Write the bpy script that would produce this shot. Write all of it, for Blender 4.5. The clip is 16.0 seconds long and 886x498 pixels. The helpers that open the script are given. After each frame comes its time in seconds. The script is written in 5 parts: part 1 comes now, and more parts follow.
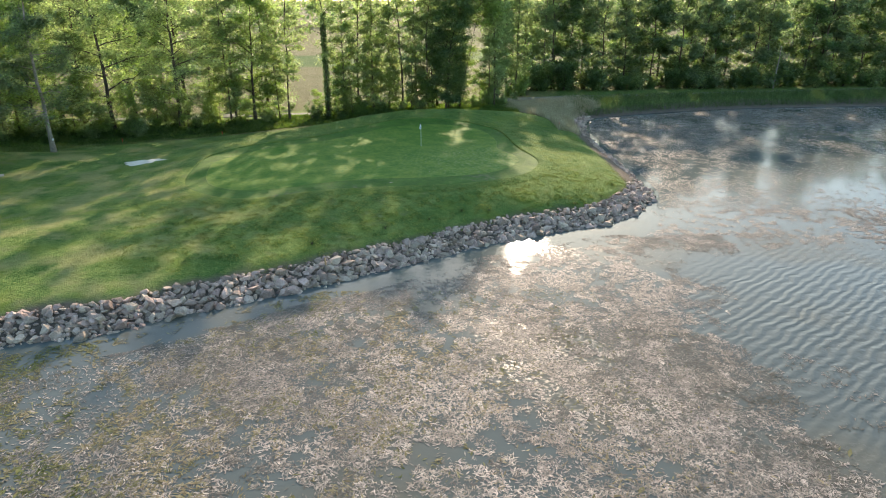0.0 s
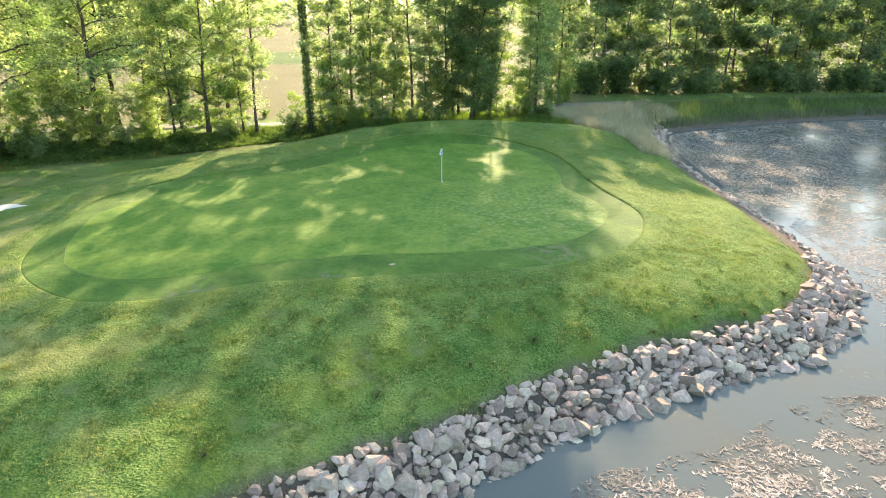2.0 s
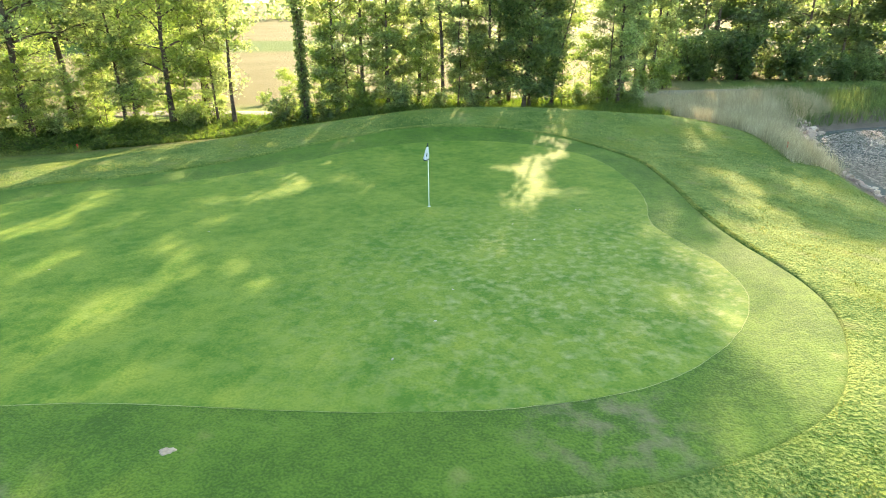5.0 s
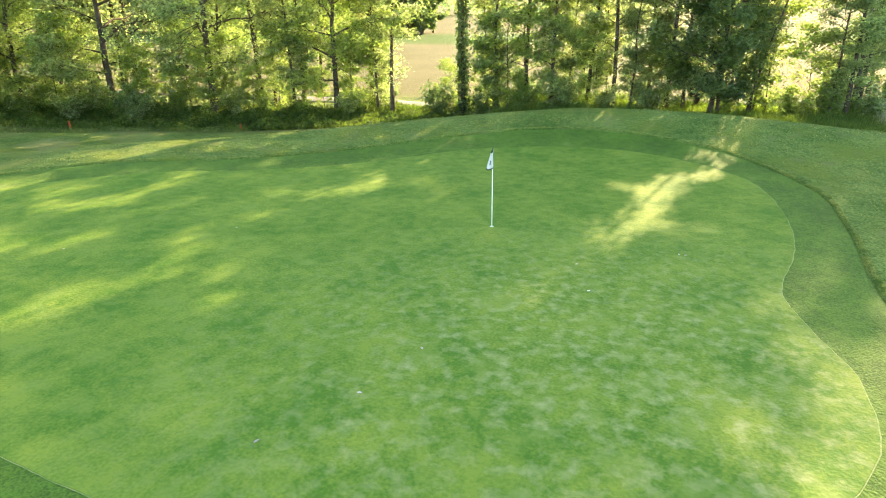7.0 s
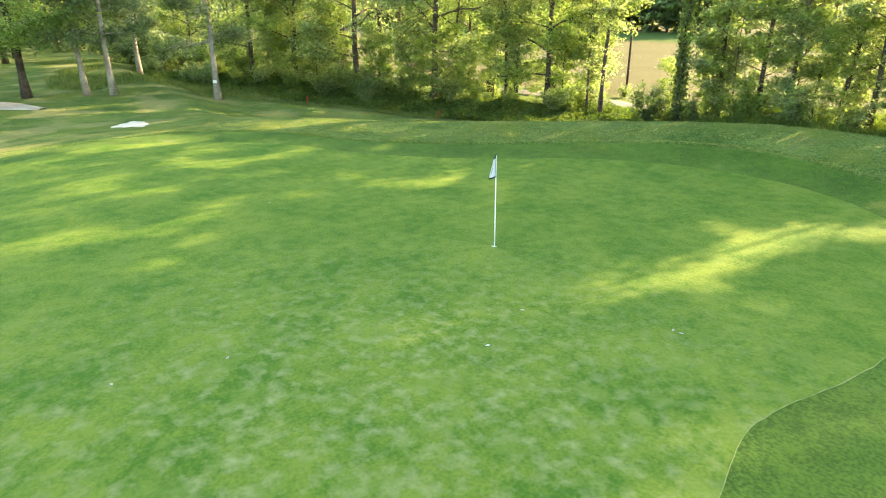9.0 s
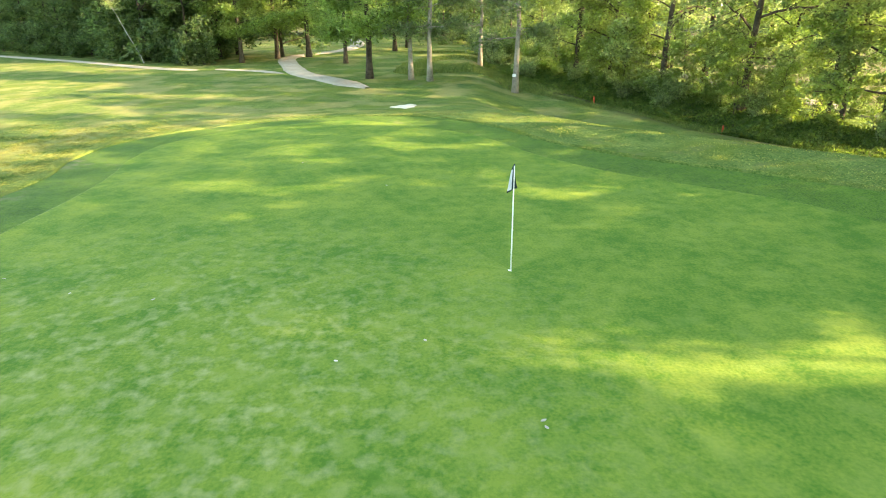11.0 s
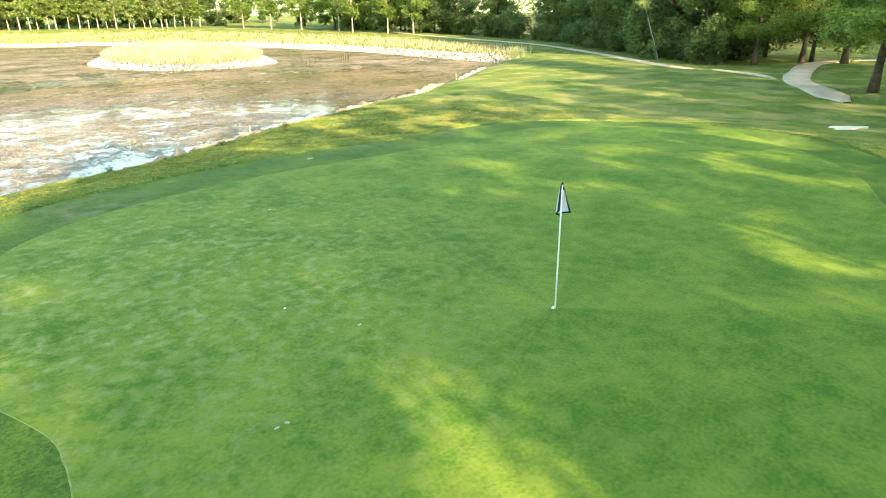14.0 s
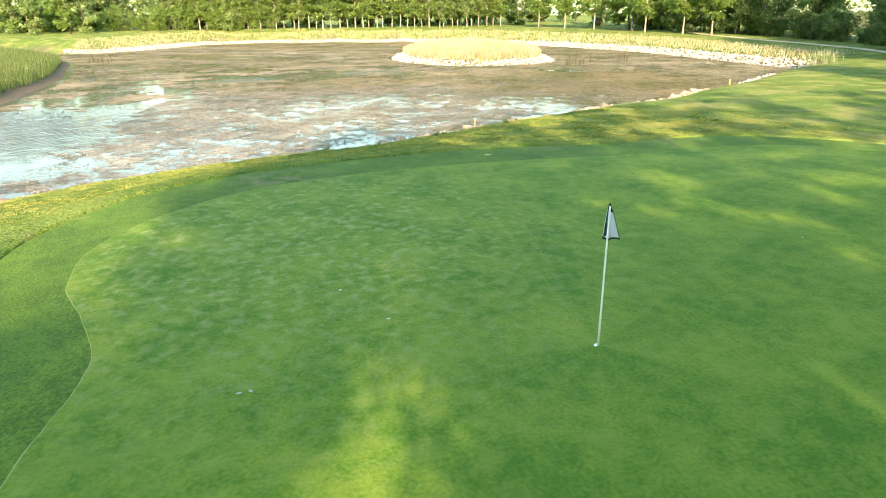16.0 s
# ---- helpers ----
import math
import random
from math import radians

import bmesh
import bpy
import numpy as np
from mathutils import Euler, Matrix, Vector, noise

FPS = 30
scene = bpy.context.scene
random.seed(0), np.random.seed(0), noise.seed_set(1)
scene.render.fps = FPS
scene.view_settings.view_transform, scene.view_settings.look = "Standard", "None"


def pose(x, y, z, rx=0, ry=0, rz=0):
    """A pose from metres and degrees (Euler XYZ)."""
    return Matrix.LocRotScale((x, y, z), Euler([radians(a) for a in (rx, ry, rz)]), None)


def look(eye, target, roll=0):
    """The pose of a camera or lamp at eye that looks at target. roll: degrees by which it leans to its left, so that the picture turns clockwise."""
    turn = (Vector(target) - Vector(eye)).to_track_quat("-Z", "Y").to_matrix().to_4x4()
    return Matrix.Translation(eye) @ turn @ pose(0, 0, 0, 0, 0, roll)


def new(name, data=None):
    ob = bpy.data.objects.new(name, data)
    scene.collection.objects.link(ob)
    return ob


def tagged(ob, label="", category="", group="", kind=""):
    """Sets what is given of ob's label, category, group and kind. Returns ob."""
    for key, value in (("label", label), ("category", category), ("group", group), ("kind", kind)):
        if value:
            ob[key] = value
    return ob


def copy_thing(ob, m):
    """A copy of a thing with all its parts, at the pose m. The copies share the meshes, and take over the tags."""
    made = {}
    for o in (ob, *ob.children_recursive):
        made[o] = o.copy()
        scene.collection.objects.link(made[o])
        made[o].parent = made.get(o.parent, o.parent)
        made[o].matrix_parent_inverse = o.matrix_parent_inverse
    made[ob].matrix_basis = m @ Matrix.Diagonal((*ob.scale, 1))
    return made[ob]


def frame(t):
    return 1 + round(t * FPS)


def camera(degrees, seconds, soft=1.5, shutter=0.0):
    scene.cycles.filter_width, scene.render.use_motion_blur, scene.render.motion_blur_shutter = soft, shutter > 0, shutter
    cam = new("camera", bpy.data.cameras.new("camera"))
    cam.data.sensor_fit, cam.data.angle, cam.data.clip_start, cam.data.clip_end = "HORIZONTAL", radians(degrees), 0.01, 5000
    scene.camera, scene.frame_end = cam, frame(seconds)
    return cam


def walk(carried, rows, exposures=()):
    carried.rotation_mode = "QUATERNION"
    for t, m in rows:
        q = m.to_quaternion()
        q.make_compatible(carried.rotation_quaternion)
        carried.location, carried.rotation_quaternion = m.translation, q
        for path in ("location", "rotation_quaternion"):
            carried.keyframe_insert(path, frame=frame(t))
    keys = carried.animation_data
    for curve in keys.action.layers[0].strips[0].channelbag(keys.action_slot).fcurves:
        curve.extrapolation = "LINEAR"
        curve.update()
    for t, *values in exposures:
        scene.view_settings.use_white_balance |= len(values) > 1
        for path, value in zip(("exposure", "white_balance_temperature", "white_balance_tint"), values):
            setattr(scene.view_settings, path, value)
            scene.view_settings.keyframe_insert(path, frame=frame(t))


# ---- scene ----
cam = camera(70.9, 16.0, soft=1.0)
PATH = [
    (0, (0.412, -57.395, 13.052), (0.674, -48.143, 9.266), -0.02),
    (0.5, (0.074, -51.211, 12.639), (0.333, -41.956, 8.861), 0.09),
    (1, (-0.210, -45.357, 11.776), (0.046, -36.095, 8.014), 0.06),
    (1.5, (-0.403, -40.140, 10.892), (-0.182, -30.877, 7.131), 0.12),
    (2, (-0.560, -35.617, 10.158), (-0.393, -26.354, 6.392), 0.15),
    (2.5, (-0.589, -31.842, 9.594), (-0.461, -22.588, 5.806), 0.24),
    (3, (0.196, -28.720, 8.612), (0.164, -19.439, 4.888), -0.04),
    (3.5, (0.935, -25.924, 7.823), (0.714, -16.634, 4.127), -0.24),
    (4, (1.627, -23.455, 7.227), (1.188, -14.175, 3.525), -0.39),
    (4.5, (2.293, -21.318, 6.781), (1.553, -12.068, 3.055), -0.49),
    (5, (2.954, -19.522, 6.446), (1.777, -10.328, 2.692), -0.58),
    (5.5, (3.630, -18.070, 6.178), (1.829, -8.985, 2.409), -0.68),
    (6, (4.322, -16.965, 5.979), (1.718, -8.077, 2.207), -0.80),
    (6.5, (5.203, -15.766, 5.825), (1.694, -7.191, 2.063), -0.93),
    (7, (6.318, -14.487, 5.736), (1.915, -6.332, 1.980), -1.03),
    (7.5, (7.493, -13.084, 5.617), (2.223, -5.457, 1.866), -1.12),
    (8, (8.626, -11.545, 5.457), (2.503, -4.580, 1.716), -0.96),
    (8.5, (9.572, -9.904, 5.309), (2.600, -3.780, 1.582), -0.85),
    (9, (10.329, -8.160, 5.172), (2.560, -3.073, 1.463), -0.78),
    (9.5, (10.887, -6.362, 5.051), (2.441, -2.481, 1.363), -0.73),
    (10, (11.234, -4.555, 4.950), (2.288, -1.999, 1.283), -0.67),
    (10.5, (11.358, -2.786, 4.874), (2.121, -1.611, 1.227), -0.60),
    (11, (11.260, -1.056, 4.822), (1.944, -1.282, 1.195), -0.50),
    (11.5, (10.859, 0.520, 4.718), (1.656, -1.005, 1.115), -0.47),
    (12, (10.446, 2.013, 4.728), (1.556, -0.821, 1.131), -0.87),
    (12.5, (9.786, 3.291, 4.652), (1.418, -0.856, 1.074), -0.79),
    (13, (8.985, 4.381, 4.595), (1.352, -1.005, 1.027), -0.74),
    (13.5, (8.157, 5.295, 4.578), (1.404, -1.166, 1.022), -0.63),
    (14, (7.260, 5.984, 4.546), (1.344, -1.257, 1.001), -0.58),
    (14.5, (6.372, 6.485, 4.514), (1.310, -1.380, 0.976), -0.58),
    (15, (5.525, 6.831, 4.475), (1.382, -1.559, 0.947), -0.73),
    (15.5, (4.688, 7.050, 4.427), (1.561, -1.776, 0.915), -0.85),
    (16, (3.931, 7.168, 4.446), (1.815, -1.955, 0.940), -0.69),
]
walk(cam, [(t, look(eye, target, roll)) for t, eye, target, roll in PATH],
     exposures=[(0, 1.36, 6300, 1), (1.5, 2.06, 6700, 3), (3, 2.52, 7100, 4), (8, 2.66, 7800, 4), (12, 2.78, 8300, -2), (16, 2.24, 7800, -6)])

# ---- light ----
SUN_AZ, SUN_EL = 9.0, 21.5          # degrees clockwise from +y, and above the horizon
world = bpy.data.worlds.new("sky")
scene.world = world
world.use_nodes = True
wt = world.node_tree
sky = wt.nodes.new("ShaderNodeTexSky")
sky.sky_type, sky.sun_disc = "NISHITA", False
sky.sun_elevation, sky.sun_rotation = radians(SUN_EL), radians(SUN_AZ)
sky.air_density, sky.dust_density, sky.ozone_density = 1.0, 0.8, 0.6
wt.links.new(sky.outputs[0], wt.nodes["Background"].inputs["Color"])
wt.nodes["Background"].inputs["Strength"].default_value = 0.15
sun = new("sun", bpy.data.lights.new("sun", "SUN"))
sun.data.energy, sun.data.angle, sun.data.color = 4.3, radians(0.6), (1.0, 0.725, 0.55)
to_sun = Vector((math.sin(radians(SUN_AZ)) * math.cos(radians(SUN_EL)), math.cos(radians(SUN_AZ)) * math.cos(radians(SUN_EL)), math.sin(radians(SUN_EL))))
sun.matrix_world = look(to_sun * 200, (0, 0, 0))


# ---- materials ----
def material(name, low, high, scale=2.0, fine=30.0, rough=0.9, bump=0.3, distance=0.02, spec=0.3, per_piece=0.0, through_light=None, fine_amount=0.35, edge=0.10, tufts=0.0, fuzz=0.0, hue=0.012, thin=0.58):
    """A two-scale mix of two colours with relief; through_light: colour of light passed by thin leaves."""
    m = bpy.data.materials.new(name)
    m.use_nodes = True
    nt = m.node_tree
    n, l = nt.nodes, nt.links
    bsdf, out = n["Principled BSDF"], n["Material Output"]
    bsdf.inputs["Roughness"].default_value = rough
    bsdf.inputs["Specular IOR Level"].default_value = spec
    bsdf.inputs["Sheen Weight"].default_value, bsdf.inputs["Sheen Roughness"].default_value = fuzz, 0.45
    bsdf.inputs["Sheen Tint"].default_value = (1.0, 0.94, 0.4, 1)
    geo = n.new("ShaderNodeNewGeometry")
    big, small = n.new("ShaderNodeTexNoise"), n.new("ShaderNodeTexNoise")
    for node, s, d in ((big, scale, 4), (small, fine, 3)):
        node.inputs["Scale"].default_value, node.inputs["Detail"].default_value = s, d
        l.new(geo.outputs["Position"], node.inputs["Vector"])
    middle = n.new("ShaderNodeTexNoise")
    middle.inputs["Scale"].default_value, middle.inputs["Detail"].default_value = (scale * fine) ** 0.5, 4
    l.new(geo.outputs["Position"], middle.inputs["Vector"])
    half = n.new("ShaderNodeMix")
    half.data_type = "FLOAT"
    half.inputs[0].default_value = 0.4
    l.new(big.outputs["Fac"], half.inputs[2])
    l.new(middle.outputs["Fac"], half.inputs[3])
    mix = n.new("ShaderNodeMix")
    mix.data_type = "FLOAT"
    mix.inputs[0].default_value = fine_amount
    l.new(half.outputs[0], mix.inputs[2])
    l.new(small.outputs["Fac"], mix.inputs[3])
    ramp = n.new("ShaderNodeMapRange")
    ramp.inputs["From Min"].default_value, ramp.inputs["From Max"].default_value = 0.5 - edge, 0.5 + edge
    l.new(mix.outputs[0], ramp.inputs["Value"])
    col = n.new("ShaderNodeMix")
    col.data_type = "RGBA"
    col.inputs[6].default_value, col.inputs[7].default_value = (*low, 1), (*high, 1)
    l.new(ramp.outputs[0], col.inputs[0])
    colour = col.outputs[2]
    if per_piece:
        info = n.new("ShaderNodeObjectInfo")
        add = n.new("ShaderNodeMath")
        add.operation = "ADD"
        l.new(geo.outputs["Random Per Island"], add.inputs[0])
        l.new(info.outputs["Random"], add.inputs[1])
        wrap = n.new("ShaderNodeMath")
        wrap.operation = "FRACT"
        l.new(add.outputs[0], wrap.inputs[0])
        val = n.new("ShaderNodeMapRange")
        val.inputs["To Min"].default_value, val.inputs["To Max"].default_value = 1 - per_piece, 1 + per_piece
        l.new(wrap.outputs[0], val.inputs["Value"])
        hsv = n.new("ShaderNodeHueSaturation")
        second = n.new("ShaderNodeMath")
        second.operation = "MULTIPLY"
        second.inputs[1].default_value = 7.3
        l.new(wrap.outputs[0], second.inputs[0])
        other = n.new("ShaderNodeMath")
        other.operation = "FRACT"
        l.new(second.outputs[0], other.inputs[0])
        shift = n.new("ShaderNodeMapRange")
        shift.inputs["To Min"].default_value, shift.inputs["To Max"].default_value = 0.5 - hue, 0.5 + hue
        l.new(other.outputs[0], shift.inputs["Value"])
        l.new(shift.outputs[0], hsv.inputs["Hue"])
        l.new(val.outputs[0], hsv.inputs["Value"])
        l.new(colour, hsv.inputs["Color"])
        colour = hsv.outputs[0]
    l.new(colour, bsdf.inputs["Base Color"])
    if bump:
        b = n.new("ShaderNodeBump")
        b.inputs["Strength"].default_value, b.inputs["Distance"].default_value = bump, distance
        relief = n.new("ShaderNodeMath")
        relief.operation = "MULTIPLY_ADD"
        relief.inputs[1].default_value = tufts
        l.new(middle.outputs["Fac"], relief.inputs[0])
        l.new(small.outputs["Fac"], relief.inputs[2])
        l.new(relief.outputs[0], b.inputs["Height"])
        l.new(b.outputs[0], bsdf.inputs["Normal"])
    if through_light:
        tr = n.new("ShaderNodeBsdfTranslucent")
        tint = n.new("ShaderNodeMix")
        tint.data_type, tint.blend_type = "RGBA", "MULTIPLY"
        tint.inputs[0].default_value = 1.0
        tint.inputs[7].default_value = (*through_light, 1)
        l.new(colour, tint.inputs[6])
        l.new(tint.outputs[2], tr.inputs["Color"])
        sh = n.new("ShaderNodeMixShader")
        sh.inputs[0].default_value = thin
        l.new(bsdf.outputs[0], sh.inputs[1])
        l.new(tr.outputs[0], sh.inputs[2])
        l.new(sh.outputs[0], out.inputs["Surface"])
    return m


M_GREEN = material("putting_turf", (0.058, 0.139, 0.015), (0.152, 0.219, 0.032), 0.6, 18, 0.85, 0.6, 0.02, fine_amount=0.3, edge=0.085, tufts=0.8, spec=0.15, fuzz=0.01)
M_FRINGE = material("fringe_turf", (0.033, 0.086, 0.006), (0.082, 0.158, 0.014), 0.7, 22, 0.9, 0.9, 0.03, fine_amount=0.5, edge=0.08, tufts=1.0, fuzz=0.01)
M_ROUGHBLADE = material("rough_blades", (0.071, 0.133, 0.022), (0.342, 0.337, 0.104), 0.6, 6, 0.75, 0, fine_amount=0.5, edge=0.075, per_piece=0.35, thin=0.28, through_light=(1.0, 1.15, 0.55))
M_STRAW = material("dry_grass", (0.300, 0.275, 0.160), (0.530, 0.480, 0.335), 0.5, 6, 0.8, 0, per_piece=0.35, thin=0.35, through_light=(0.75, 0.8, 0.7))
M_TALL = material("tall_grass", (0.075, 0.125, 0.028), (0.19, 0.23, 0.075), 0.35, 5, 0.75, 0, per_piece=0.35, thin=0.40, through_light=(1.3, 1.4, 0.8))
M_REEDY = material("lush_grass", (0.060, 0.098, 0.029), (0.140, 0.186, 0.070), 0.35, 5, 0.75, 0, per_piece=0.4, thin=0.40, through_light=(1.2, 1.3, 0.9))
M_WEED = material("ditch_weeds", (0.049, 0.088, 0.022), (0.140, 0.189, 0.053), 0.5, 5, 0.75, 0, per_piece=0.4, through_light=(1.4, 1.6, 0.7))
M_LEAF = material("leaves_mid", (0.119, 0.167, 0.087), (0.230, 0.274, 0.146), 0.35, 4, 0.45, 0, per_piece=0.45, through_light=(2.4, 2.5, 1.5))
M_LEAF_DARK = material("leaves_dark", (0.059, 0.098, 0.055), (0.118, 0.164, 0.086), 0.35, 4, 0.5, 0, per_piece=0.35, through_light=(2.4, 2.5, 1.1))
M_LEAF_LIGHT = material("leaves_light", (0.107, 0.157, 0.056), (0.200, 0.251, 0.095), 0.35, 4, 0.5, 0, per_piece=0.3, through_light=(2.2, 2.4, 1.3))
M_LEAF_GREY = material("leaves_grey", (0.112, 0.161, 0.086), (0.211, 0.265, 0.151), 0.35, 4, 0.5, 0, per_piece=0.3, through_light=(1.4, 1.5, 0.9))
M_BARK = material("bark", (0.035, 0.028, 0.020), (0.115, 0.092, 0.068), 1.2, 14, 0.95, 0.9, 0.04)
M_BARK_PALE = material("bark_pale", (0.16, 0.145, 0.12), (0.36, 0.33, 0.28), 1.0, 12, 0.95, 0.8, 0.03)
M_STONE = material("rock", (0.277, 0.209, 0.157), (0.432, 0.337, 0.267), 1.1, 12, 0.9, 0.8, 0.05, per_piece=0.4, hue=0.018)
M_STONE_PALE = material("pale_rock", (0.34, 0.31, 0.27), (0.50, 0.465, 0.415), 1.0, 10, 0.9, 0.5, 0.03, per_piece=0.25)
M_GRAVEL = material("gravel", (0.34, 0.29, 0.22), (0.50, 0.435, 0.345), 0.5, 25, 0.95, 0.5, 0.02)
M_ROAD = material("asphalt", (0.13, 0.13, 0.105), (0.21, 0.205, 0.17), 0.6, 40, 0.9, 0.3, 0.01)
M_SAND = material("sand", (0.58, 0.52, 0.40), (0.72, 0.66, 0.54), 1.2, 22, 0.95, 0.5, 0.02)
M_PONDWEED = material("pondweed", (0.165, 0.147, 0.120), (0.396, 0.351, 0.295), 0.35, 3, 0.6, 0, per_piece=0.35, spec=0.12)
M_MAT = material("weed_mat", (0.085, 0.10, 0.035), (0.24, 0.20, 0.125), 0.10, 1.5, 0.8, 0, per_piece=0.4, spec=0.04)
M_GREYWEED = material("grey_weed", (0.085, 0.084, 0.068), (0.230, 0.208, 0.182), 0.3, 2.5, 0.7, 0, per_piece=0.4, spec=0.08)
M_CARPET = material("weed_carpet", (0.045, 0.055, 0.024), (0.280, 0.236, 0.182), 0.16, 3.5, 0.8, 0.6, 0.05, spec=0.04, fine_amount=0.35, edge=0.09)
M_WORN = material("worn_turf_edge", (0.12, 0.20, 0.05), (0.27, 0.29, 0.12), 2.0, 20, 0.95, 0.3, 0.01)
M_WHITE = material("white_paint", (0.74, 0.74, 0.72), (0.82, 0.82, 0.80), 4, 40, 0.4, 0, spec=0.5)
M_CLOTH = material("white_cloth", (0.84, 0.85, 0.86), (0.89, 0.90, 0.91), 6, 200, 0.8, 0, through_light=(0.9, 0.9, 0.95))
M_NAVY = material("dark_cloth", (0.012, 0.03, 0.035), (0.02, 0.045, 0.05), 6, 200, 0.8, 0)
M_RED = material("red_paint", (0.50, 0.055, 0.025), (0.62, 0.09, 0.04), 3, 30, 0.5, 0)
M_WOOD = material("weathered_wood", (0.38, 0.25, 0.12), (0.52, 0.36, 0.19), 3, 40, 0.8, 0.4, 0.005)


def layered(m, mask, low, high, scale):
    """Lays a second pair of colours over a material where the mask is high."""
    n, l = m.node_tree.nodes, m.node_tree.links
    base = n["Principled BSDF"].inputs["Base Color"]
    colour = base.links[0].from_socket
    geo = [x for x in n if x.bl_idname == "ShaderNodeNewGeometry"][0]
    t = n.new("ShaderNodeTexNoise")
    t.inputs["Scale"].default_value, t.inputs["Detail"].default_value = scale, 5
    l.new(geo.outputs["Position"], t.inputs["Vector"])
    c = n.new("ShaderNodeMix")
    c.data_type = "RGBA"
    c.inputs[6].default_value, c.inputs[7].default_value = (*low, 1), (*high, 1)
    l.new(t.outputs["Fac"], c.inputs[0])
    mix = n.new("ShaderNodeMix")
    mix.data_type = "RGBA"
    l.new(mask, mix.inputs[0])
    l.new(colour, mix.inputs[6])
    l.new(c.outputs[2], mix.inputs[7])
    l.new(mix.outputs[2], base)
    for link in [x for x in l if x.from_socket == colour and x.to_node.bl_idname == "ShaderNodeMix" and x.to_node.blend_type == "MULTIPLY"]:
        l.new(mix.outputs[2], link.to_socket)
    return m


def spots(m, scale, lo, hi, detail=5):
    """A mask of spots from noise."""
    n, l = m.node_tree.nodes, m.node_tree.links
    geo = [x for x in n if x.bl_idname == "ShaderNodeNewGeometry"][0]
    t, r = n.new("ShaderNodeTexNoise"), n.new("ShaderNodeMapRange")
    t.inputs["Scale"].default_value, t.inputs["Detail"].default_value = scale, detail
    r.inputs["From Min"].default_value, r.inputs["From Max"].default_value = lo, hi
    l.new(geo.outputs["Position"], t.inputs["Vector"])
    l.new(t.outputs["Fac"], r.inputs["Value"])
    return r.outputs[0]


def times(m, one, other):
    node = m.node_tree.nodes.new("ShaderNodeMath")
    node.operation = "MULTIPLY"
    m.node_tree.links.new(one, node.inputs[0])
    m.node_tree.links.new(other, node.inputs[1])
    return node.outputs[0]


def near_place(m, place, outer, inner):
    """A mask that rises towards a place."""
    n, l = m.node_tree.nodes, m.node_tree.links
    geo = [x for x in n if x.bl_idname == "ShaderNodeNewGeometry"][0]
    d, r = n.new("ShaderNodeVectorMath"), n.new("ShaderNodeMapRange")
    d.operation = "DISTANCE"
    d.inputs[1].default_value = place
    r.inputs["From Min"].default_value, r.inputs["From Max"].default_value = outer, inner
    l.new(geo.outputs["Position"], d.inputs[0])
    l.new(d.outputs["Value"], r.inputs["Value"])
    return r.outputs[0]


def dry_and_sunlit(m):
    """Dry patches, thicker towards the west side; their pale colour also paints in sunlit streaks."""
    n, l = m.node_tree.nodes, m.node_tree.links
    geo = [x for x in n if x.bl_idname == "ShaderNodeNewGeometry"][0]
    dot, r = n.new("ShaderNodeVectorMath"), n.new("ShaderNodeMapRange")
    dot.operation = "DOT_PRODUCT"
    dot.inputs[1].default_value = (-1.0, -0.6, 0)
    l.new(geo.outputs["Position"], dot.inputs[0])
    for k, v in zip(("From Min", "From Max", "To Min", "To Max"), (15, 28, 0.0, 0.72)):
        r.inputs[k].default_value = v
    l.new(dot.outputs["Value"], r.inputs["Value"])
    return times(m, spots(m, 0.36, 0.48, 0.62, 7), r.outputs[0])


layered(M_GREEN, times(M_GREEN, near_place(M_GREEN, (4.4, -5.6, 0), 8.5, 2.5), spots(M_GREEN, 4.2, 0.47, 0.82)), (0.17, 0.235, 0.07), (0.34, 0.34, 0.18), 7.0)
layered(M_GREEN, spots(M_GREEN, 1.6, 0.54, 0.80, 8), (0.125, 0.205, 0.030), (0.175, 0.235, 0.055), 9.0)
layered(M_FRINGE, spots(M_FRINGE, 0.7, 0.64, 0.80), (0.15, 0.175, 0.05), (0.24, 0.24, 0.09), 6.0)
for place, outer, inner in (((4.5, -11.2, 0.05), 1.9, 0.6), ((-4.8, -14.0, 0), 1.5, 0.4), ((-9.6, -14.6, -0.2), 1.4, 0.4)):
    layered(M_FRINGE, times(M_FRINGE, near_place(M_FRINGE, place, outer, inner), spots(M_FRINGE, 2.4, 0.46, 0.78, 6)), (0.14, 0.122, 0.075), (0.20, 0.175, 0.115), 9.0)
layered(M_ROUGHBLADE, dry_and_sunlit(M_ROUGHBLADE), (0.19, 0.205, 0.068), (0.32, 0.305, 0.12), 3.0)


